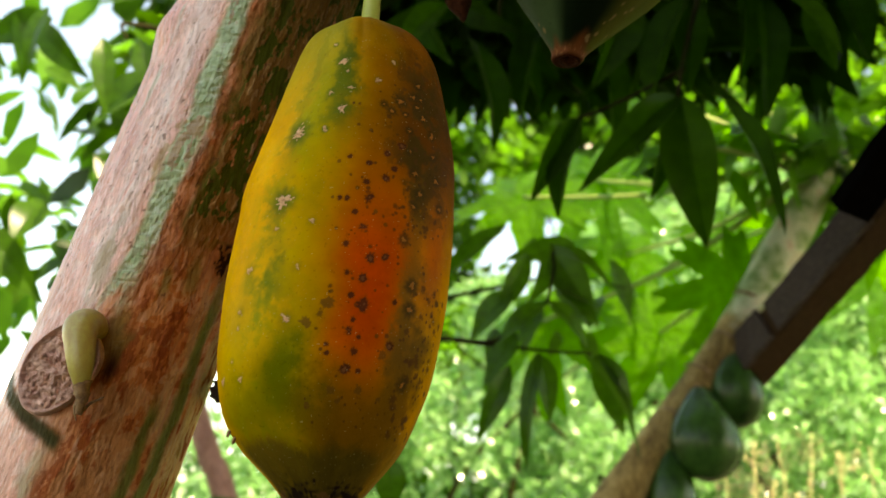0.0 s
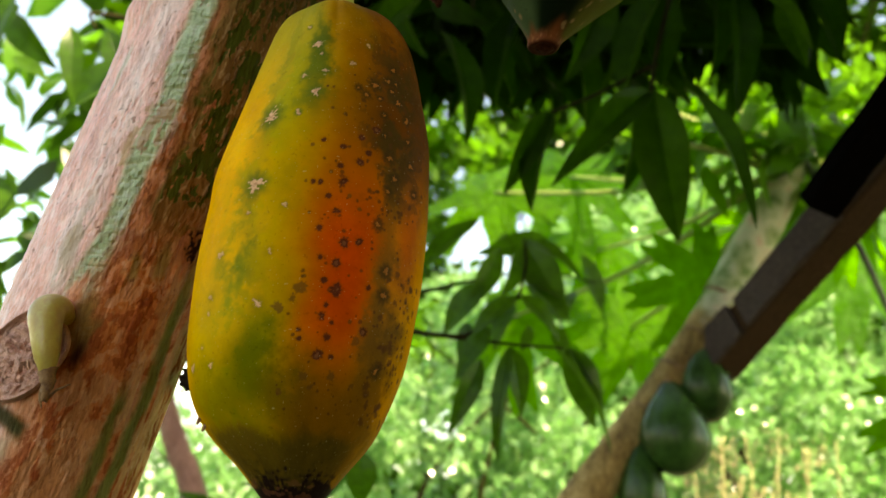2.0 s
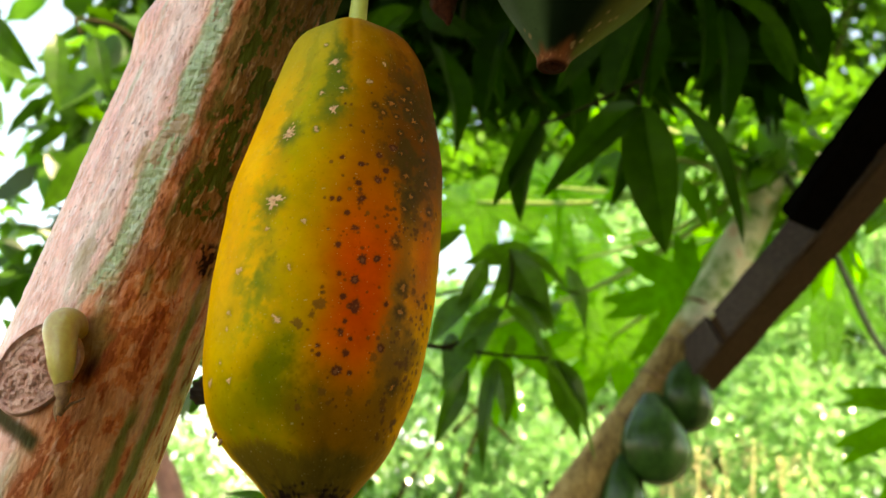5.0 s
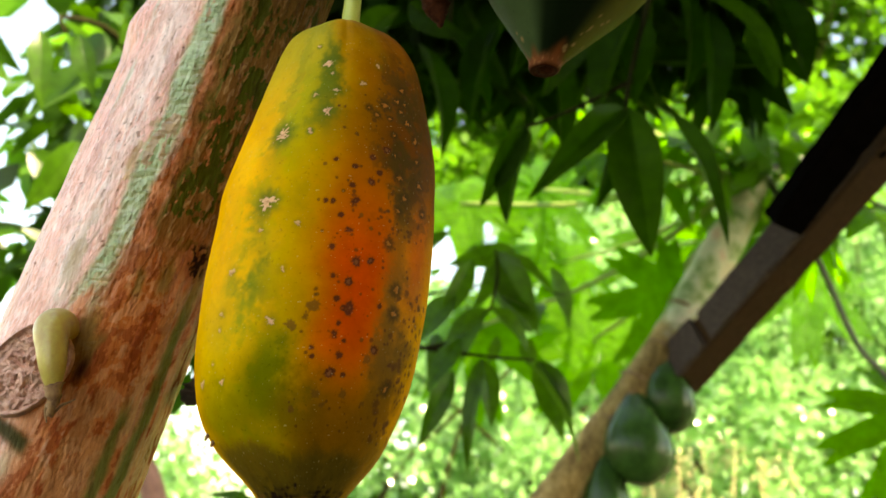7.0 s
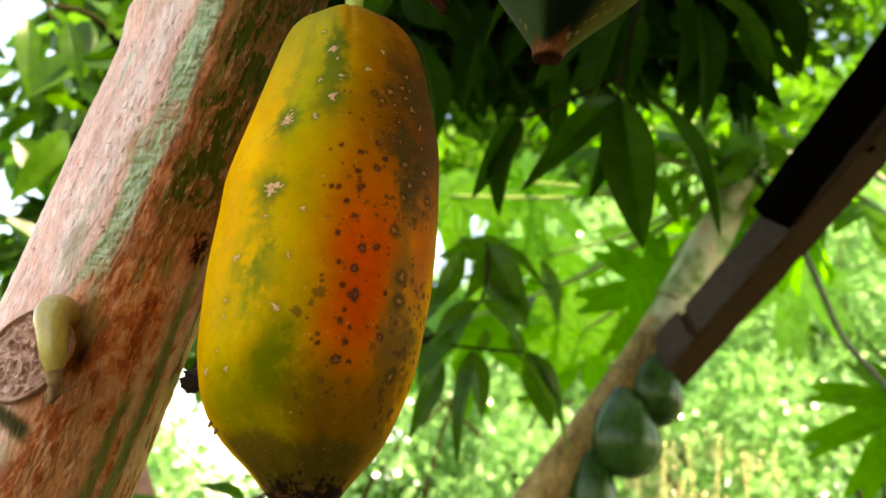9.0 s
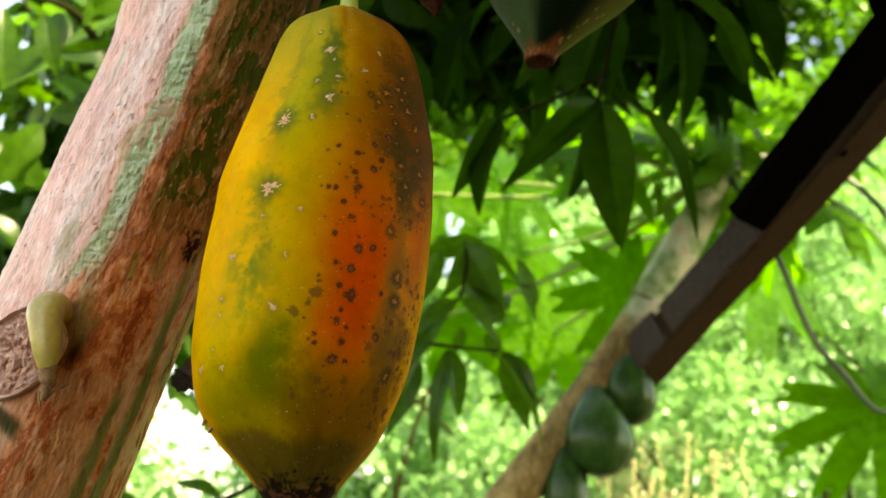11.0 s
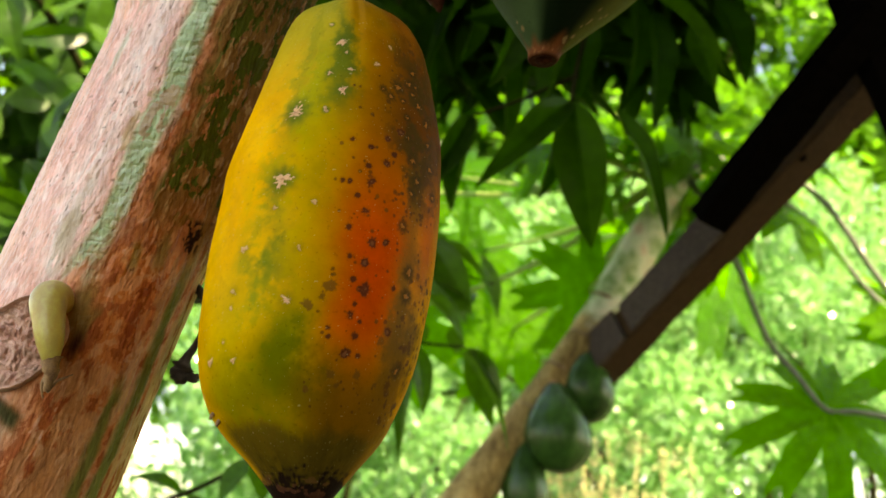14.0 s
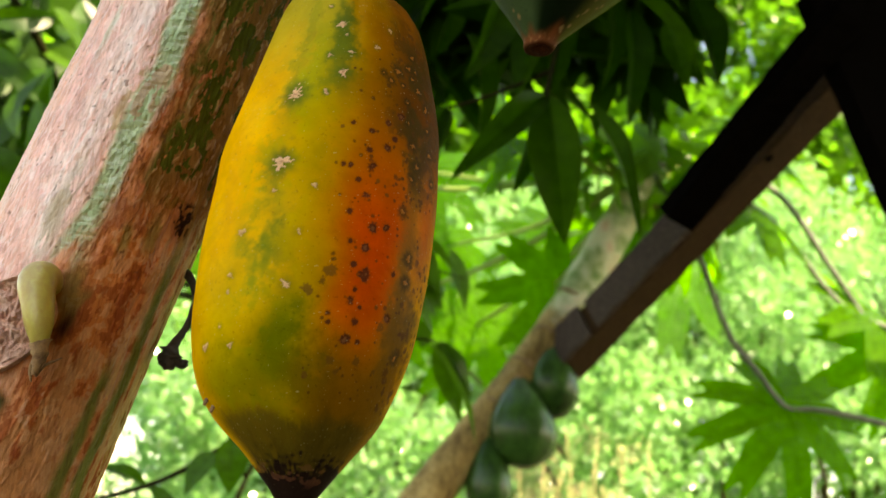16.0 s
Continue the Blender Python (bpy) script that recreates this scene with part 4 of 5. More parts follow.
def green_fruit():
    fruit = root("unripe_papaya", (0.116, 0.012, 1.624), "dark green unripe papaya, lit flanks painted on, with a brown tip", "papaya")
    prof = spline([(0.0035, .0004), (0.0015, .006), (0.002, .0095), (0.010, .0125), (0.03, .028), (0.065, .055), (0.10, .070), (0.14, .076), (0.18, .062), (0.205, .045), (0.222, .022), (0.226, .006)], 18)
    rows, cols = len(prof), 240
    h, r = (prof[:, k][:, None] * np.ones((1, cols)) for k in (0, 1))
    a = np.linspace(0, 2 * math.pi, cols, endpoint=False)[None] * np.ones((rows, 1))
    r = r * (1 + 0.02 * np.cos(5 * a + 1.0))
    xyz = np.stack([0.121 + 0.24 * h + r * np.sin(a), 0.014 + 0.05 * h - r * np.cos(a), 1.631 + h], -1)
    n = value_noise(a * 3, h * 90, 21, 19)
    # shading put into the skin: near-black front, flanks lighter as if lit
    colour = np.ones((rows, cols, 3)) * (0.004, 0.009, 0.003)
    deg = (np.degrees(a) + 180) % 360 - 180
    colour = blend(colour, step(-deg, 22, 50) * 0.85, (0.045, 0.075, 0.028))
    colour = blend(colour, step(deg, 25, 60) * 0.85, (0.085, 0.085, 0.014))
    colour = blend(colour, (1 - step(h + (n - 0.5) * 0.014, 0.004, 0.017)) * 0.92, (0.15, 0.042, 0.014))
    n3 = value_noise(a * 9, h * 400, 23, 57)
    colour = blend(colour, (1 - step(h, 0.004, 0.010)) * step(n3, 0.55, 0.75) * 0.5, (0.26, 0.12, 0.05))
    colour = blend(colour, (1 - step(h, 0.0, 0.004)), (0.045, 0.012, 0.008))
    rng = np.random.default_rng(9)
    for _ in range(44):
        d0, h0, mm = rng.uniform(-85, 85), rng.uniform(0.010, 0.085), rng.uniform(1.2, 3.6)
        m = np.hypot(np.radians(deg - d0) * r, h - h0) * 1000 / (mm / 2) + 1.2 * (n - 0.5)
        colour = blend(colour, (1 - step(m, 0.6, 1.1)) * 0.8, (0.22, 0.14, 0.06))
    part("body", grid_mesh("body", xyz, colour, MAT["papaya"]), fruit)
    part("blossom_end", tube_mesh("blossom_end", [(0.1225, 0.0140, 1.638, 0.0060), (0.1214, 0.0132, 1.6338, 0.0066), (0.1208, 0.0128, 1.6315, 0.0046), (0.1204, 0.0126, 1.6304, 0.001)], MAT["rust"], 17, 6, 0.16), fruit, "puckered brown blossom end")
    part("stalk", tube_mesh("stalk", [(0.170, 0.023, 1.848, 0.009), (0.168, 0.024, 1.87, 0.006), (0.13, 0.045, 1.91, 0.006), (0.03, 0.08, 1.93, 0.007)], MAT["stalk"], 14, 6), fruit)


green_fruit()

dried = root("dried_flower", (0.052, 0.035, 1.668), "small dried orange-brown flower hanging from a thin stalk", "flower")
part("petals", tube_mesh("petals", [(0.049, 0.035, 1.700, 0.004), (0.051, 0.035, 1.692, 0.0085), (0.054, 0.035, 1.680, 0.0075), (0.056, 0.035, 1.672, 0.0035), (0.057, 0.035, 1.667, 0.001)], MAT["rust"], 9, 5, 0.16), dried)
part("stalk", tube_mesh("stalk", [(0.049, 0.035, 1.699, 0.0025), (0.046, 0.038, 1.73, 0.002), (0.02, 0.06, 1.80, 0.0025), (-0.03, 0.072, 1.84, 0.003)], MAT["twig"], 8, 6), dried)


# ---- second papaya tree, with young fruit ----
def back_tree():
    tree = root("papaya_tree", (-0.35, 1.98, 0), "slender leaning papaya tree with pale scarred bark and young green fruit", "papaya tree")
    part("trunk", tube_mesh("trunk", [(-0.36, 1.98, -0.05, 0.08), (0.12, 1.97, 0.80, 0.066), (0.60, 1.96, 1.49, 0.057), (0.80, 1.95, 1.77, 0.054), (0.925, 1.95, 1.965, 0.053), (1.02, 1.96, 2.13, 0.056), (1.12, 1.97, 2.31, 0.050), (1.18, 1.98, 2.42, 0.036), (1.20, 1.98, 2.46, 0.01)], MAT["bark_back"], 28, 12, 0.02), tree)
    for k, (u, tilt) in enumerate(((0.10, 0.2), (0.33, -0.3), (0.52, 0.3), (0.74, -0.2))):
        # crescent scars of fallen leaves on the camera side
        c = Vector((0.70, 1.952, 1.63)).lerp(Vector((1.02, 1.96, 2.13)), u)
        ring = []
        for i in range(9):
            t = radians(-62 + 124 * i / 8 + 60 * tilt)
            ring.append((c.x + 0.86 * 0.056 * math.sin(t), c.y - 0.056 * math.cos(t), c.z - 0.5 * 0.056 * math.sin(t) + 0.012 * math.cos(t), 0.0015 + 0.003 * math.sin(math.pi * i / 8)))
        part("leaf_scar", tube_mesh("leaf_scar", ring, MAT["bark_far"], 6, 2, 0.1, k), tree)
    crown = Vector((1.19, 1.98, 2.45))
    hubs = [((0.40, 2.6, 2.50), 0.30, (-0.7, -0.2, -0.65), (-0.2, -0.7, 0.65), 0), ((0.68, 2.7, 2.62), 0.30, (-0.5, -0.2, -0.8), (0.0, -0.75, 0.65), 1),
            ((0.48, 2.6, 2.07), 0.30, (-0.7, 0.1, -0.65), (0.1, -0.7, 0.7), 2), ((0.90, 2.7, 2.08), 0.32, (-0.5, -0.2, -0.8), (0.1, -0.8, 0.55), 0),
            ((1.22, 2.75, 2.46), 0.28, (-0.5, -0.3, -0.75), (0.2, -0.7, 0.65), 1), ((0.82, 2.85, 2.40), 0.26, (-0.3, -0.3, -0.85), (0.1, -0.8, 0.6), 2),
            ((2.36, 4.0, 2.78), 0.46, (-0.1, -0.3, -0.9), (0.0, -0.8, 0.6), 0)]
    # long drooping petioles beyond the beam, the first one ending at a lobed leaf
    drooping = []
    for pts in (((1.20, 1.98, 2.46, 0.010), (1.245, 1.84, 2.20, 0.009), (1.262, 1.80, 2.125, 0.0085), (1.345, 1.80, 1.925, 0.008), (1.425, 1.80, 1.835, 0.0075), (1.509, 1.80, 1.748, 0.007), (1.58, 1.78, 1.745, 0.0075), (1.68, 1.76, 1.735, 0.009), (1.80, 1.74, 1.715, 0.008)),
                ((1.20, 1.98, 2.46, 0.010), (1.50, 2.0, 2.42, 0.009), (1.665, 2.0, 2.325, 0.009), (1.80, 2.0, 2.17, 0.008), (1.90, 2.0, 2.10, 0.008), (2.05, 2.0, 2.06, 0.007)),
                ((1.20, 1.98, 2.46, 0.010), (1.45, 2.02, 2.55, 0.009), (1.665, 2.0, 2.44, 0.010), (1.82, 2.0, 2.245, 0.009), (1.93, 2.0, 2.10, 0.008), (2.02, 2.0, 1.98, 0.007))):
        drooping.append(part("petiole", tube_mesh("petiole", pts, MAT["petiole_dark"], 9, 7, 0.03), tree))
    palm_leaf(drooping[0], (1.512, 1.80, 1.745), 0.27, (-0.55, -0.1, -0.7), (0.15, -0.65, 0.75), 1)
    palm_leaf(drooping[1], (1.95, 2.0, 2.10), 0.27, (0.5, -0.2, -0.6), (0.0, -0.6, 0.8), 0)
    palm_leaf(drooping[2], (2.02, 2.0, 1.99), 0.25, (-0.2, -0.2, -0.9), (0.1, -0.8, 0.6), 2)
    rng = np.random.default_rng(51)
    for k in range(14):
        # the younger leaves that stand round the growing tip
        yaw, rise = -0.4 + (math.pi + 0.8) * k / 13 + rng.normal() * 0.15, rng.uniform(-0.4, 0.9)
        out = Vector((math.cos(yaw), 0.7 * math.sin(yaw), rise)).normalized()
        reach = rng.uniform(0.25, 0.55)
        base = Vector((1.16, 1.98, 2.40)) + Vector((0, 0, rng.uniform(-0.12, 0.06)))
        tip = base + out * reach
        pet = part("petiole", tube_mesh("petiole", [(*base, 0.009), (*(base.lerp(tip, 0.5) + Vector((0, 0, 0.03))), 0.007), (*tip, 0.005)], MAT["petiole"], 8, 6), tree)
        palm_leaf(pet, tip, rng.uniform(0.15, 0.26), out + Vector((0, 0, -0.6)), Vector((0.2 * rng.normal(), -0.4, 0.8)), k)
    bits = [(1.20 + rng.normal() * 0.09, 1.90 + rng.normal() * 0.08, 2.48 + rng.normal() * 0.08, 0.14) for _ in range(8)]
    tagged(part("young_leaves", cloud_data("young_leaves", bits, 170, 0.1, (0.10, 0.22), MAT["tuft"], 52, 0.5, 0.28), tree), kind="stuff")
    for hub, size, ahead, face, kind in hubs:
        h = Vector(hub)
        stem = Vector((1.22, 1.98, 2.49)) if h.z > 2.38 else crown
        mid = h.lerp(stem, 0.5) + Vector((0, 0, -0.06))
        pet = part("petiole", tube_mesh("petiole", [(*h, 0.006), (*mid, 0.008), (*stem, 0.011)], MAT["petiole_dark" if h.x > 2 else "petiole"], 8, 8), tree)
        palm_leaf(pet, hub, size, ahead, face, kind)
    return tree


back_tree()


def young_fruit(top, drop, radius, lean=0.0):
    x, y, z = top
    fruit = root("young_papaya", (x, y, z - drop), "young green papaya growing close to the slender trunk", "papaya", "young papayas on the slender trunk")
    prof = spline([(0.0, .01), (0.012, .18), (0.05, .46), (0.14, .76), (0.27, .96), (0.42, 1.0), (0.60, .88), (0.78, .62), (0.91, .38), (0.985, .22), (1.0, .02)], 6)
    cols = 40
    verts, faces = [], []
    for h, r in prof:
        for k in range(cols):
            a = 2 * math.pi * k / cols
            rr = radius * r * (1 + 0.03 * math.cos(5 * a))
            verts.append((x + lean * (1 - h) * drop + rr * math.cos(a), y + rr * math.sin(a), z - drop + h * drop))
    for i in range(len(prof) - 1):
        for k in range(cols):
            j = (k + 1) % cols
            faces.append((i * cols + k, i * cols + j, (i + 1) * cols + j, (i + 1) * cols + k))
    part("body", mesh_data("body", verts, faces, MAT["young"]), fruit)
    part("stalk", tube_mesh("stalk", [(x, y, z - 0.012, 0.015), (x - 0.008, y + 0.012, z + 0.004, 0.011), (x - 0.02, y + 0.035, z + 0.008, 0.010)], MAT["dry"], 10, 4), fruit, "short brown stalk")
    return fruit


young_fruit((0.785, 1.90, 1.765), 0.235, 0.093, 0.07)
young_fruit((0.872, 1.93, 1.885), 0.215, 0.074, 0.10)
young_fruit((0.712, 1.92, 1.615), 0.22, 0.060, 0.05)


# ---- mango tree beside the shade roof: limbs overhead, leaves that hang into view ----
def mango_tree():
    tree = root("mango_tree", (2.4, 1.95, 0), "mango tree with long glossy leaves, coloured dark for shade, hanging from overhead limbs", "mango tree")
    part("trunk", tube_mesh("trunk", [(2.42, 1.95, -0.05, 0.15), (2.40, 1.95, 1.2, 0.11), (2.38, 1.95, 2.4, 0.09), (2.35, 1.97, 3.4, 0.05)], MAT["twig"], 20, 8, 0.02), tree)
    limb = [(2.37, 1.95, 2.85, 0.05), (1.6, 1.3, 2.88, 0.042), (0.9, 0.88, 2.74, 0.034), (0.3, 0.85, 2.60, 0.025), (-0.3, 0.9, 2.62, 0.016)]
    part("limb", tube_mesh("limb", limb, MAT["twig"], 12, 8, 0.03), tree)

    def twig(*pts):
        return part("twig", tube_mesh("twig", pts, MAT["twig"], 7, 6, 0.04), tree)

    twig((0.62, 0.84, 2.66, 0.012), (0.50, 0.80, 2.35, 0.006), (0.43, 0.78, 2.10, 0.004), (0.413, 0.78, 1.998, 0.003))
    twig((0.425, 0.78, 2.05, 0.004), (0.37, 0.81, 2.025, 0.003), (0.32, 0.84, 2.005, 0.003), (0.274, 0.85, 1.987, 0.0025))
    twig((0.80, 0.85, 2.70, 0.012), (0.70, 0.80, 2.45, 0.006), (0.62, 0.78, 2.25, 0.003))
    twig((0.20, 0.86, 2.60, 0.010), (0.16, 0.90, 2.35, 0.005), (0.15, 0.90, 2.17, 0.003))
    leaves = [
        ((0.416, 0.78, 2.004), (0.458, 0.80, 1.775), 0.085, (-0.45, -1, 0.1), 1), ((0.474, 0.76, 1.996), (0.548, 0.72, 1.778), 0.044, (0.45, -0.9, -0.3), 0),
        ((0.412, 0.78, 2.002), (0.267, 0.72, 1.846), 0.048, (0.45, -0.75, 0.6), 5), ((0.412, 0.80, 2.010), (0.395, 0.86, 1.865), 0.055, (0.5, -1, 0.2), 0),
        ((0.274, 0.85, 1.987), (0.209, 0.83, 1.846), 0.050, (0.2, -1, 0.3), 3), ((0.280, 0.85, 1.985), (0.236, 0.83, 1.822), 0.050, (-0.6, -0.8, 0.3), 2),
        ((0.433, 0.80, 2.184), (0.365, 0.80, 1.998), 0.070, (-0.7, -0.7, 0.3), 1), ((0.485, 0.75, 2.201), (0.521, 0.75, 2.021), 0.055, (0.6, -0.8, 0.2), 3),
        ((0.526, 0.72, 2.149), (0.526, 0.72, 1.947), 0.058, (0.2, -0.8, -0.5), 0), ((0.505, 0.70, 2.163), (0.650, 0.70, 2.065), 0.075, (0.35, -0.6, 0.7), 2),
        ((0.646, 0.75, 2.213), (0.703, 0.75, 2.070), 0.068, (0.3, -1, -0.4), 1), ((0.629, 0.80, 2.190), (0.668, 0.80, 2.075), 0.050, (-0.5, -0.8, 0.1), 0),
        ((0.151, 0.90, 2.165), (0.245, 0.90, 2.042), 0.050, (0.4, -0.8, 0.3), 4), ((0.30, 0.86, 2.13), (0.36, 0.83, 1.95), 0.052, (0.5, -0.9, 0.2), 5),
        ((0.22, 0.88, 2.18), (0.18, 0.86, 1.99), 0.055, (-0.6, -0.9, 0.2), 1), ((0.10, 0.92, 2.15), (0.17, 0.90, 1.95), 0.055, (0.7, -0.7, 0.2), 2),
        ((0.35, 0.82, 2.20), (0.30, 0.80, 2.02), 0.060, (0.5, -0.8, 0.4), 2), ((0.46, 0.84, 2.20), (0.44, 0.82, 2.03), 0.060, (-0.3, -1, 0.0), 0),
    ]
    for base, tip, width, face, kind in leaves:
        hang_leaf(tree, base, tip, width, face, kind)
    rng = np.random.default_rng(31)
    for k in range(165):
        x = rng.uniform(0.0, 0.82)
        floor_z = 2.09 + 0.62 * max(0.0, x - 0.36) + 0.45 * max(0.0, x - 0.5)
        b = Vector((x, rng.uniform(0.86, 1.2), floor_z + rng.uniform(0.08, 0.40)))
        tip = b + Vector((rng.normal() * 0.13, rng.normal() * 0.09, -rng.uniform(0.03, 0.19)))
        tip.z = max(tip.z, floor_z - 0.02 + 0.3 * max(0.0, tip.x - x))
        hang_leaf(tree, b, tip, rng.uniform(0.040, 0.064), (rng.normal() * 1.1, -1, rng.normal() * 0.7), int(rng.integers(6)))
    centres = [(rng.uniform(-0.05, 0.42), rng.uniform(1.0, 1.4), rng.uniform(2.40, 2.75), rng.uniform(0.12, 0.2)) for _ in range(24)]
    centres += [(rng.uniform(0.42, 0.78), rng.uniform(0.95, 1.3), rng.uniform(2.50, 2.8), rng.uniform(0.10, 0.17)) for _ in range(20)]
    centres += [(rng.uniform(0.72, 1.6), rng.uniform(0.9, 1.3), rng.uniform(2.92, 3.1), rng.uniform(0.12, 0.2)) for _ in range(24)]
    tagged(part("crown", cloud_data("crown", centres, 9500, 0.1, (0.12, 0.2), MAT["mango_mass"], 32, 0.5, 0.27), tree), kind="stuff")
    return tree


mango_tree()


# ---- slender tree behind the fruit, with sprigs on both sides ----
def slender_tree():
    tree = root("slender_tree", (-0.03, 2.25, 0), "slender pinkish tree behind the fruit with drooping leafy sprigs", "tree")
    part("trunk", tube_mesh("trunk", [(-0.02, 2.25, -0.05, 0.05), (-0.24, 2.25, 0.9, 0.042), (-0.431, 2.25, 1.434, 0.034), (-0.484, 2.25, 1.54, 0.033), (-0.533, 2.25, 1.654, 0.030), (-0.60, 2.24, 1.86, 0.02)], MAT["trunk_pink"], 20, 8, 0.02), tree)

    def twig(*pts):
        return part("twig", tube_mesh("twig", pts, MAT["twig"], 7, 6, 0.04), tree)

    twig((-0.57, 2.24, 1.74, 0.02), (-0.25, 1.6, 1.80, 0.009), (0.10, 1.2, 1.70, 0.005), (0.20, 1.17, 1.70, 0.004), (0.281, 1.15, 1.769, 0.003))
    twig((0.281, 1.15, 1.769, 0.003), (0.295, 1.18, 1.84, 0.003), (0.292, 1.20, 1.892, 0.002))
    twig((0.10, 1.2, 1.70, 0.005), (0.27, 1.2, 1.69, 0.003), (0.38, 1.25, 1.70, 0.0025))
    leaves = [
        ((0.281, 1.15, 1.769), (0.365, 1.15, 1.698), 0.055, (0.2, -0.8, 0.6), 3), ((0.275, 1.15, 1.765), (0.190, 1.12, 1.690), 0.045, (-0.2, -0.8, 0.6), 2),
        ((0.272, 1.20, 1.685), (0.253, 1.20, 1.473), 0.042, (-0.6, -0.8, 0.1), 0), ((0.275, 1.20, 1.685), (0.303, 1.20, 1.560), 0.052, (0.3, -0.9, 0.1), 1),
        ((0.223, 1.20, 1.660), (0.169, 1.20, 1.516), 0.046, (0.1, -1, 0.2), 1), ((0.366, 1.25, 1.695), (0.489, 1.22, 1.522), 0.040, (0.8, -0.4, 0.4), 2),
        ((0.390, 1.27, 1.703), (0.449, 1.27, 1.552), 0.062, (-0.2, -1, 0.2), 0), ((0.30, 1.18, 1.80), (0.40, 1.2, 1.78), 0.05, (0, -0.6, 0.8), 4),
        ((0.290, 1.20, 1.890), (0.375, 1.18, 1.745), 0.075, (-0.3, -0.9, 0.2), 1), ((0.250, 1.20, 1.870), (0.195, 1.20, 1.745), 0.055, (0.4, -0.8, 0.3), 0),
        ((0.300, 1.20, 1.885), (0.425, 1.20, 1.825), 0.060, (0.1, -0.7, 0.7), 3), ((0.220, 1.20, 1.800), (0.145, 1.20, 1.700), 0.055, (-0.2, -0.9, 0.4), 2),
        ((0.300, 1.20, 1.890), (0.268, 1.20, 1.770), 0.055, (0.6, -0.8, 0.1), 4), ((0.390, 1.25, 1.700), (0.475, 1.25, 1.590), 0.050, (0.5, -0.8, 0.2), 3),
        ((0.23, 1.16, 1.71), (0.17, 1.15, 1.61), 0.05, (-0.3, -0.9, 0.2), 0), ((0.29, 1.2, 1.83), (0.38, 1.22, 1.74), 0.05, (0.3, -0.8, 0.4), 1),
    ]
    for base, tip, width, face, kind in leaves:
        hang_leaf(tree, base, tip, width, face, kind, SPRIG_LEAVES[kind % 6])
    twig((-0.30, 1.9, 1.36, 0.006), (-0.104, 1.35, 1.40, 0.005), (0.0, 1.15, 1.455, 0.004), (0.021, 1.1, 1.480, 0.003))
    for base, tip, width, face, kind in [((0.021, 1.1, 1.476), (0.027, 1.1, 1.385), 0.060, (0.1, -1, 0.2), 1), ((0.0, 1.15, 1.455), (-0.045, 1.12, 1.385), 0.045, (-0.5, -0.8, 0.3), 2),
                                         ((-0.104, 1.35, 1.40), (-0.20, 1.35, 1.44), 0.05, (0.2, -0.6, 0.8), 3), ((-0.10, 1.36, 1.40), (-0.03, 1.4, 1.34), 0.05, (0.3, -0.7, 0.6), 0),
                                         ((-0.30, 1.9, 1.36), (-0.40, 1.85, 1.43), 0.07, (0.2, -0.7, 0.7), 1), ((-0.29, 1.9, 1.36), (-0.36, 1.85, 1.31), 0.07, (-0.2, -0.8, 0.5), 4)]:
        hang_leaf(tree, base, tip, width, face, kind, SPRIG_LEAVES[kind % 6])
    twig((-0.60, 2.24, 1.84, 0.016), (-0.50, 2.2, 2.40, 0.012), (-0.60, 1.8, 2.55, 0.010), (-0.64, 1.45, 2.42, 0.005), (-0.60, 1.35, 2.33, 0.003))
    for base, tip, width, face, kind in [((-0.65, 1.35, 2.33), (-0.617, 1.35, 2.150), 0.062, (0.1, -1, 0.1), 0), ((-0.572, 1.35, 2.33), (-0.523, 1.35, 2.190), 0.055, (-0.2, -1, 0.2), 1)]:
        hang_leaf(tree, base, tip, width, face, kind, SPRIG_LEAVES[kind % 6])
    rng = np.random.default_rng(41)
    for _ in range(50):
        b = Vector((rng.uniform(-1.30, -0.30), rng.uniform(1.35, 2.3), rng.uniform(1.75, 2.75)))
        tip = b + Vector((rng.normal() * 0.12, rng.normal() * 0.06, -rng.uniform(0.06, 0.20)))
        hang_leaf(tree, b, tip, rng.uniform(0.065, 0.10), (rng.normal() * 0.7, -1, rng.normal() * 0.5), 0, SPRIG_LEAVES[int(rng.integers(6))])
    # a second sprig, further back
    twig((-0.25, 1.6, 1.80, 0.009), (0.10, 1.55, 1.86, 0.005), (0.36, 1.55, 1.93, 0.003), (0.50, 1.5, 1.90, 0.002))
    for _ in range(14):
        y = rng.uniform(1.30, 1.75)
        b = Vector((0.006 + rng.uniform(0.10, 0.25) * (y + 0.52), y, 1.34 + rng.uniform(0.22, 0.35) * (y + 0.52)))
        tip = b + Vector((rng.normal() * 0.08, rng.normal() * 0.05, -rng.uniform(0.05, 0.15)))
        hang_leaf(tree, b, tip, rng.uniform(0.04, 0.065), (rng.normal() * 0.7, -1, 0.3 + rng.normal() * 0.4), 0, SPRIG_LEAVES[int(rng.integers(6))])
    # broad dark leaves, dense behind the leaning trunk
    for _ in range(64):
        y = rng.uniform(1.7, 2.35)
        wide = (y + 0.52) / 2.1
        b = Vector((rng.uniform(-0.60, -0.22) * wide, y, 1.34 + rng.uniform(0.60, 1.25) * wide))
        tip = b + Vector((rng.normal() * 0.10, rng.normal() * 0.08, -rng.uniform(0.02, 0.16)))
        hang_leaf(tree, b, tip, rng.uniform(0.065, 0.10), (rng.normal() * 0.7, -0.8, 0.5 + rng.normal() * 0.4), 0, BROAD_LEAVES[int(rng.integers(4))])
    behind = [(rng.uniform(-0.86, -0.36), rng.uniform(2.6, 3.0), rng.uniform(2.0, 3.3), rng.uniform(0.12, 0.20)) for _ in range(26)]
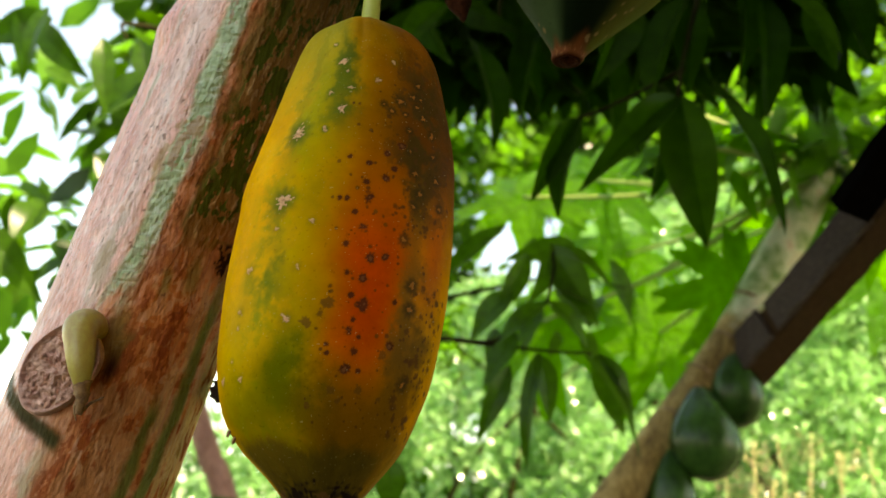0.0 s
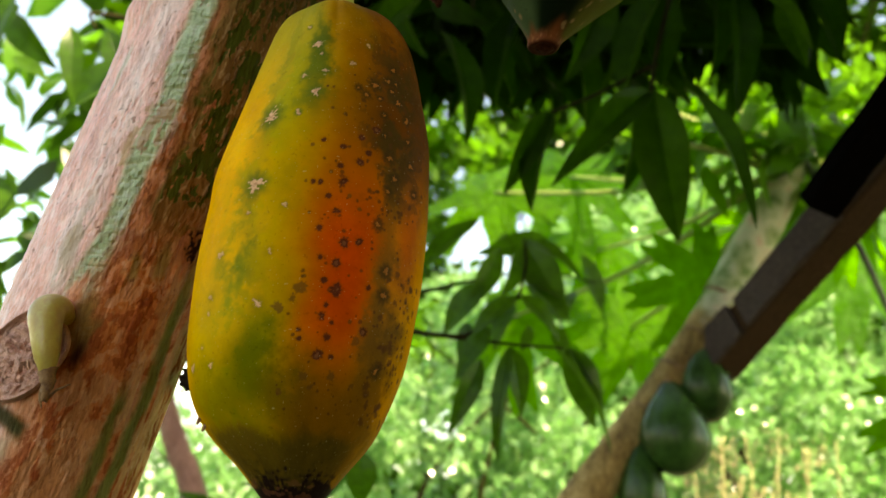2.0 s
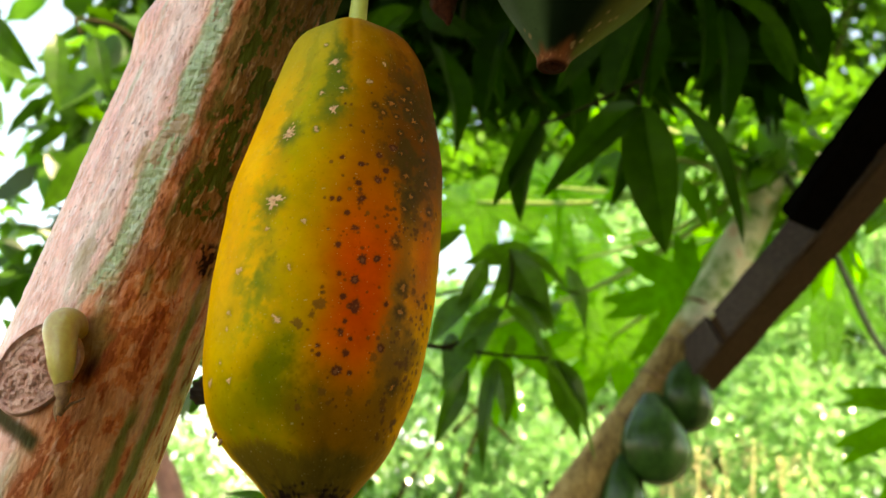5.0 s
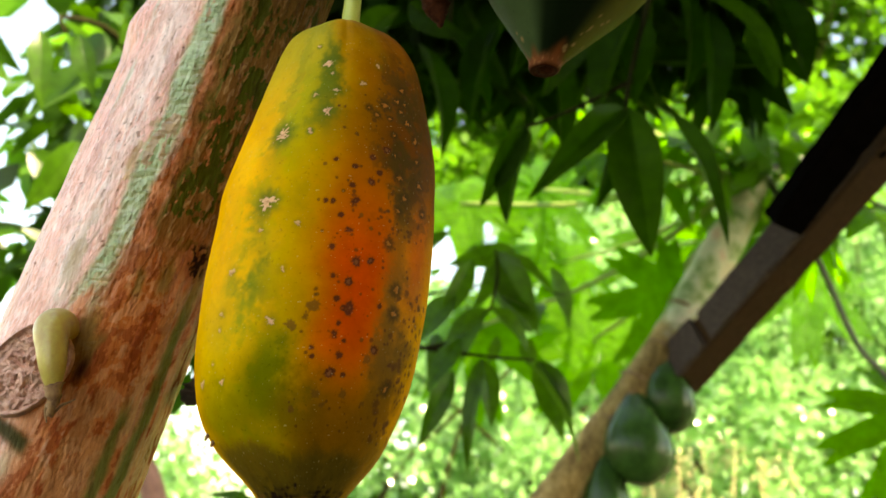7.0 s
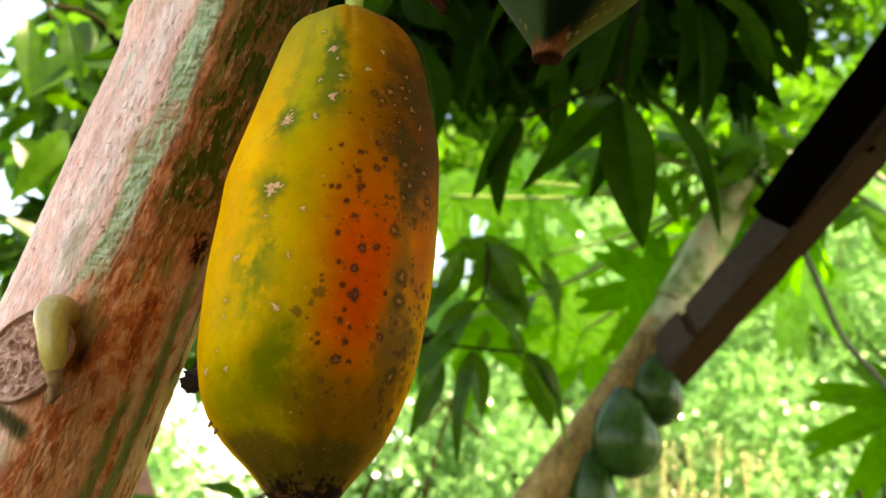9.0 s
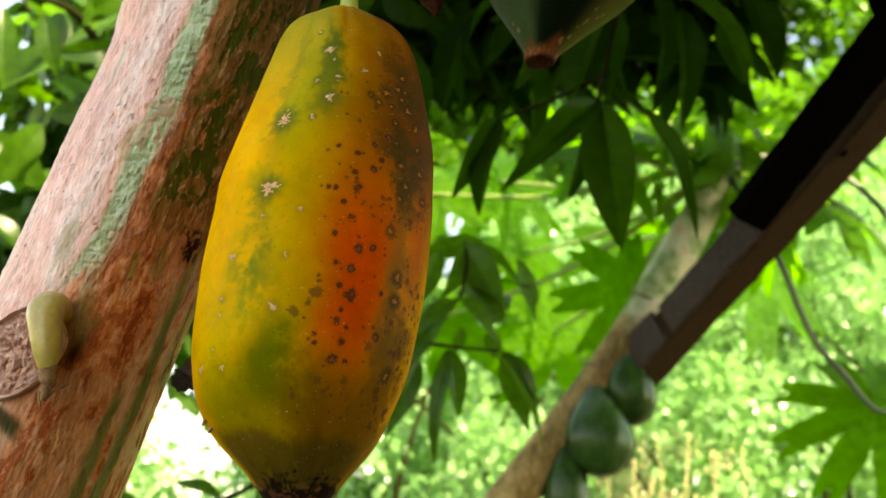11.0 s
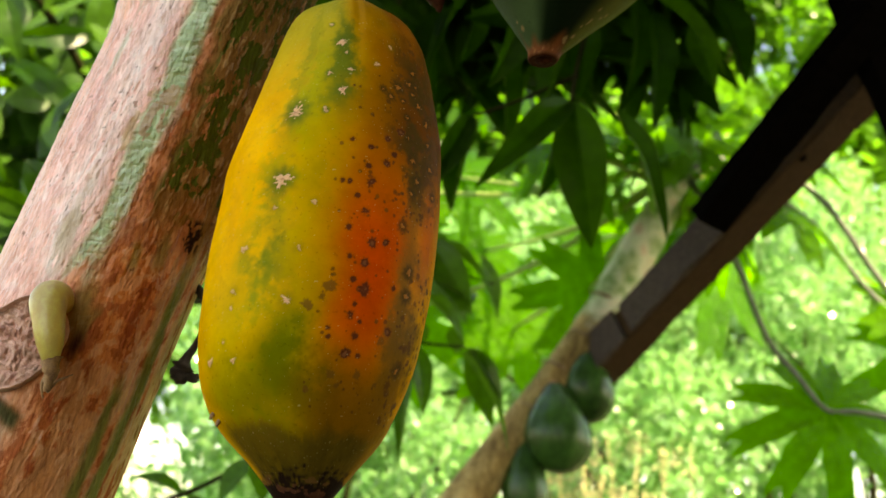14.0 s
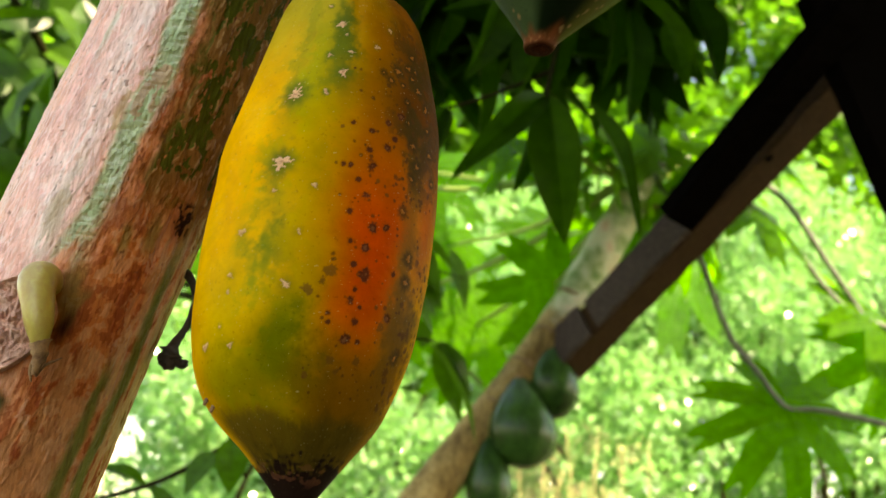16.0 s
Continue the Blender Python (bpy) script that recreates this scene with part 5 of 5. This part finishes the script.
    tagged(part("inner_crown", cloud_data("inner_crown", behind, 1500, 0.1, (0.12, 0.20), MAT["broad_mass"], 43, 0.3, 0.5), tree), kind="stuff")
    centres = [(rng.uniform(-2.6, -0.4), rng.uniform(2.3, 3.4), rng.uniform(1.9, 3.6), rng.uniform(0.12, 0.3)) for _ in range(44)]
    tagged(part("crown", cloud_data("crown", centres, 420, 0.1, (0.12, 0.22), MAT["tree"], 42, 0.4, 0.42), tree), kind="stuff")
    near = [(rng.uniform(-0.90, -0.42), rng.uniform(2.2, 2.9), rng.uniform(1.9, 3.0), rng.uniform(0.12, 0.22)) for _ in range(30)]
    tagged(part("lower_crown", cloud_data("lower_crown", near, 460, 0.1, (0.12, 0.20), MAT["broad_mass"], 45, 0.4, 0.42), tree), kind="stuff")


slender_tree()


# ---- bushes and trees behind ----
def bush(x, y, height, width, leaves, seed, material, label, size=(0.04, 0.085), base=0.0):
    rng = np.random.default_rng(seed)
    plant = root("bush", (x, y, base), label, "bush")
    for k in range(4):
        part("stem", tube_mesh("stem", [(x + 0.05 * k, y, base - 0.1, 0.03), (x + rng.normal() * 0.3, y + rng.normal() * 0.2, base + height * 0.5, 0.018), (x + rng.normal() * width * 0.4, y + rng.normal() * 0.3, base + height * 0.92, 0.006)], MAT["twig"], 6, 6), plant)
    centres = []
    for _ in range(int(24 + 6 * height)):
        h = rng.uniform(0.08, 1.0)
        w = width * 0.5 * math.sqrt(max(0.05, 1 - (h - 0.35) ** 2 * 1.6))
        centres.append((x + rng.uniform(-w, w), y + rng.uniform(-w, w) * 0.6, base + h * height, rng.uniform(0.16, 0.34) * width * 0.5))
    tagged(part("foliage", cloud_data("foliage", centres, leaves, 0.12, size, material, seed + 1, 0.25, 0.42), plant), kind="stuff")


for k, (x, y, h, w) in enumerate(((-4.2, 7.5, 1.5, 2.6), (-2.3, 6.6, 1.45, 2.4), (-0.6, 6.2, 2.05, 2.5), (0.8, 5.8, 3.0, 2.2), (2.45, 6.0, 3.4, 2.3), (3.9, 6.2, 4.0, 2.6), (5.6, 6.4, 4.4, 2.8), (7.4, 6.6, 4.6, 3.0))):
    bush(x, y, h, w, 7500 if -1 < x < 1 else 10500, 100 + 7 * k, MAT["bush"], "bright sunlit bush with small green leaves", (0.05, 0.115))
for k, (x, y, h, w) in enumerate(((0.6, 8.0, 3.6, 2.8), (2.2, 7.8, 4.2, 3.0), (3.8, 7.9, 4.8, 3.2), (6.2, 8.0, 5.2, 3.4), (8.8, 8.2, 5.4, 3.6))):
    bush(x, y, h, w, 8500 if x < 1 else 12000, 300 + 7 * k, MAT["bush"], "dense light green thicket behind the bushes", (0.07, 0.13))
for k, (x, y, h, w) in enumerate(((1.5, 10.5, 8.6, 5.0), (4.8, 10, 9.5, 5.0), (8.5, 10.5, 10.0, 5.5), (12.5, 11, 9.0, 5.5))):
    bush(x, y, h, w, 23000 if x < 2 else 24000, 200 + 7 * k, MAT["tree"], "tall dense green tree behind the bushes", (0.17, 0.32))


# ---- dry weed stems among the bushes ----
weeds = root("dry_weeds", (2.1, 4.9, 0), "tall dry straw-coloured weed stems before the bushes", "weeds")
rng = np.random.default_rng(61)
for k in range(26):
    x, y = 1.85 + rng.uniform(0, 0.85), 4.9 + rng.normal() * 0.12
    top = rng.uniform(1.6, 2.05)
    lean = rng.normal() * 0.10
    part("stem", tube_mesh("stem", [(x, y, -0.05, 0.008), (x + lean * 0.4, y, top * 0.55, 0.006), (x + lean, y, top, 0.003)], MAT["straw"], 5, 5), weeds)
tufts = [(1.75 + rng.uniform(0, 0.8), 4.9 + rng.normal() * 0.12, rng.uniform(1.5, 2.0), 0.10) for _ in range(30)]
tagged(part("seed_heads", cloud_data("seed_heads", tufts, 900, 0.1, (0.02, 0.05), MAT["straw"], 62, 0.3, 0.3), weeds), kind="stuff")
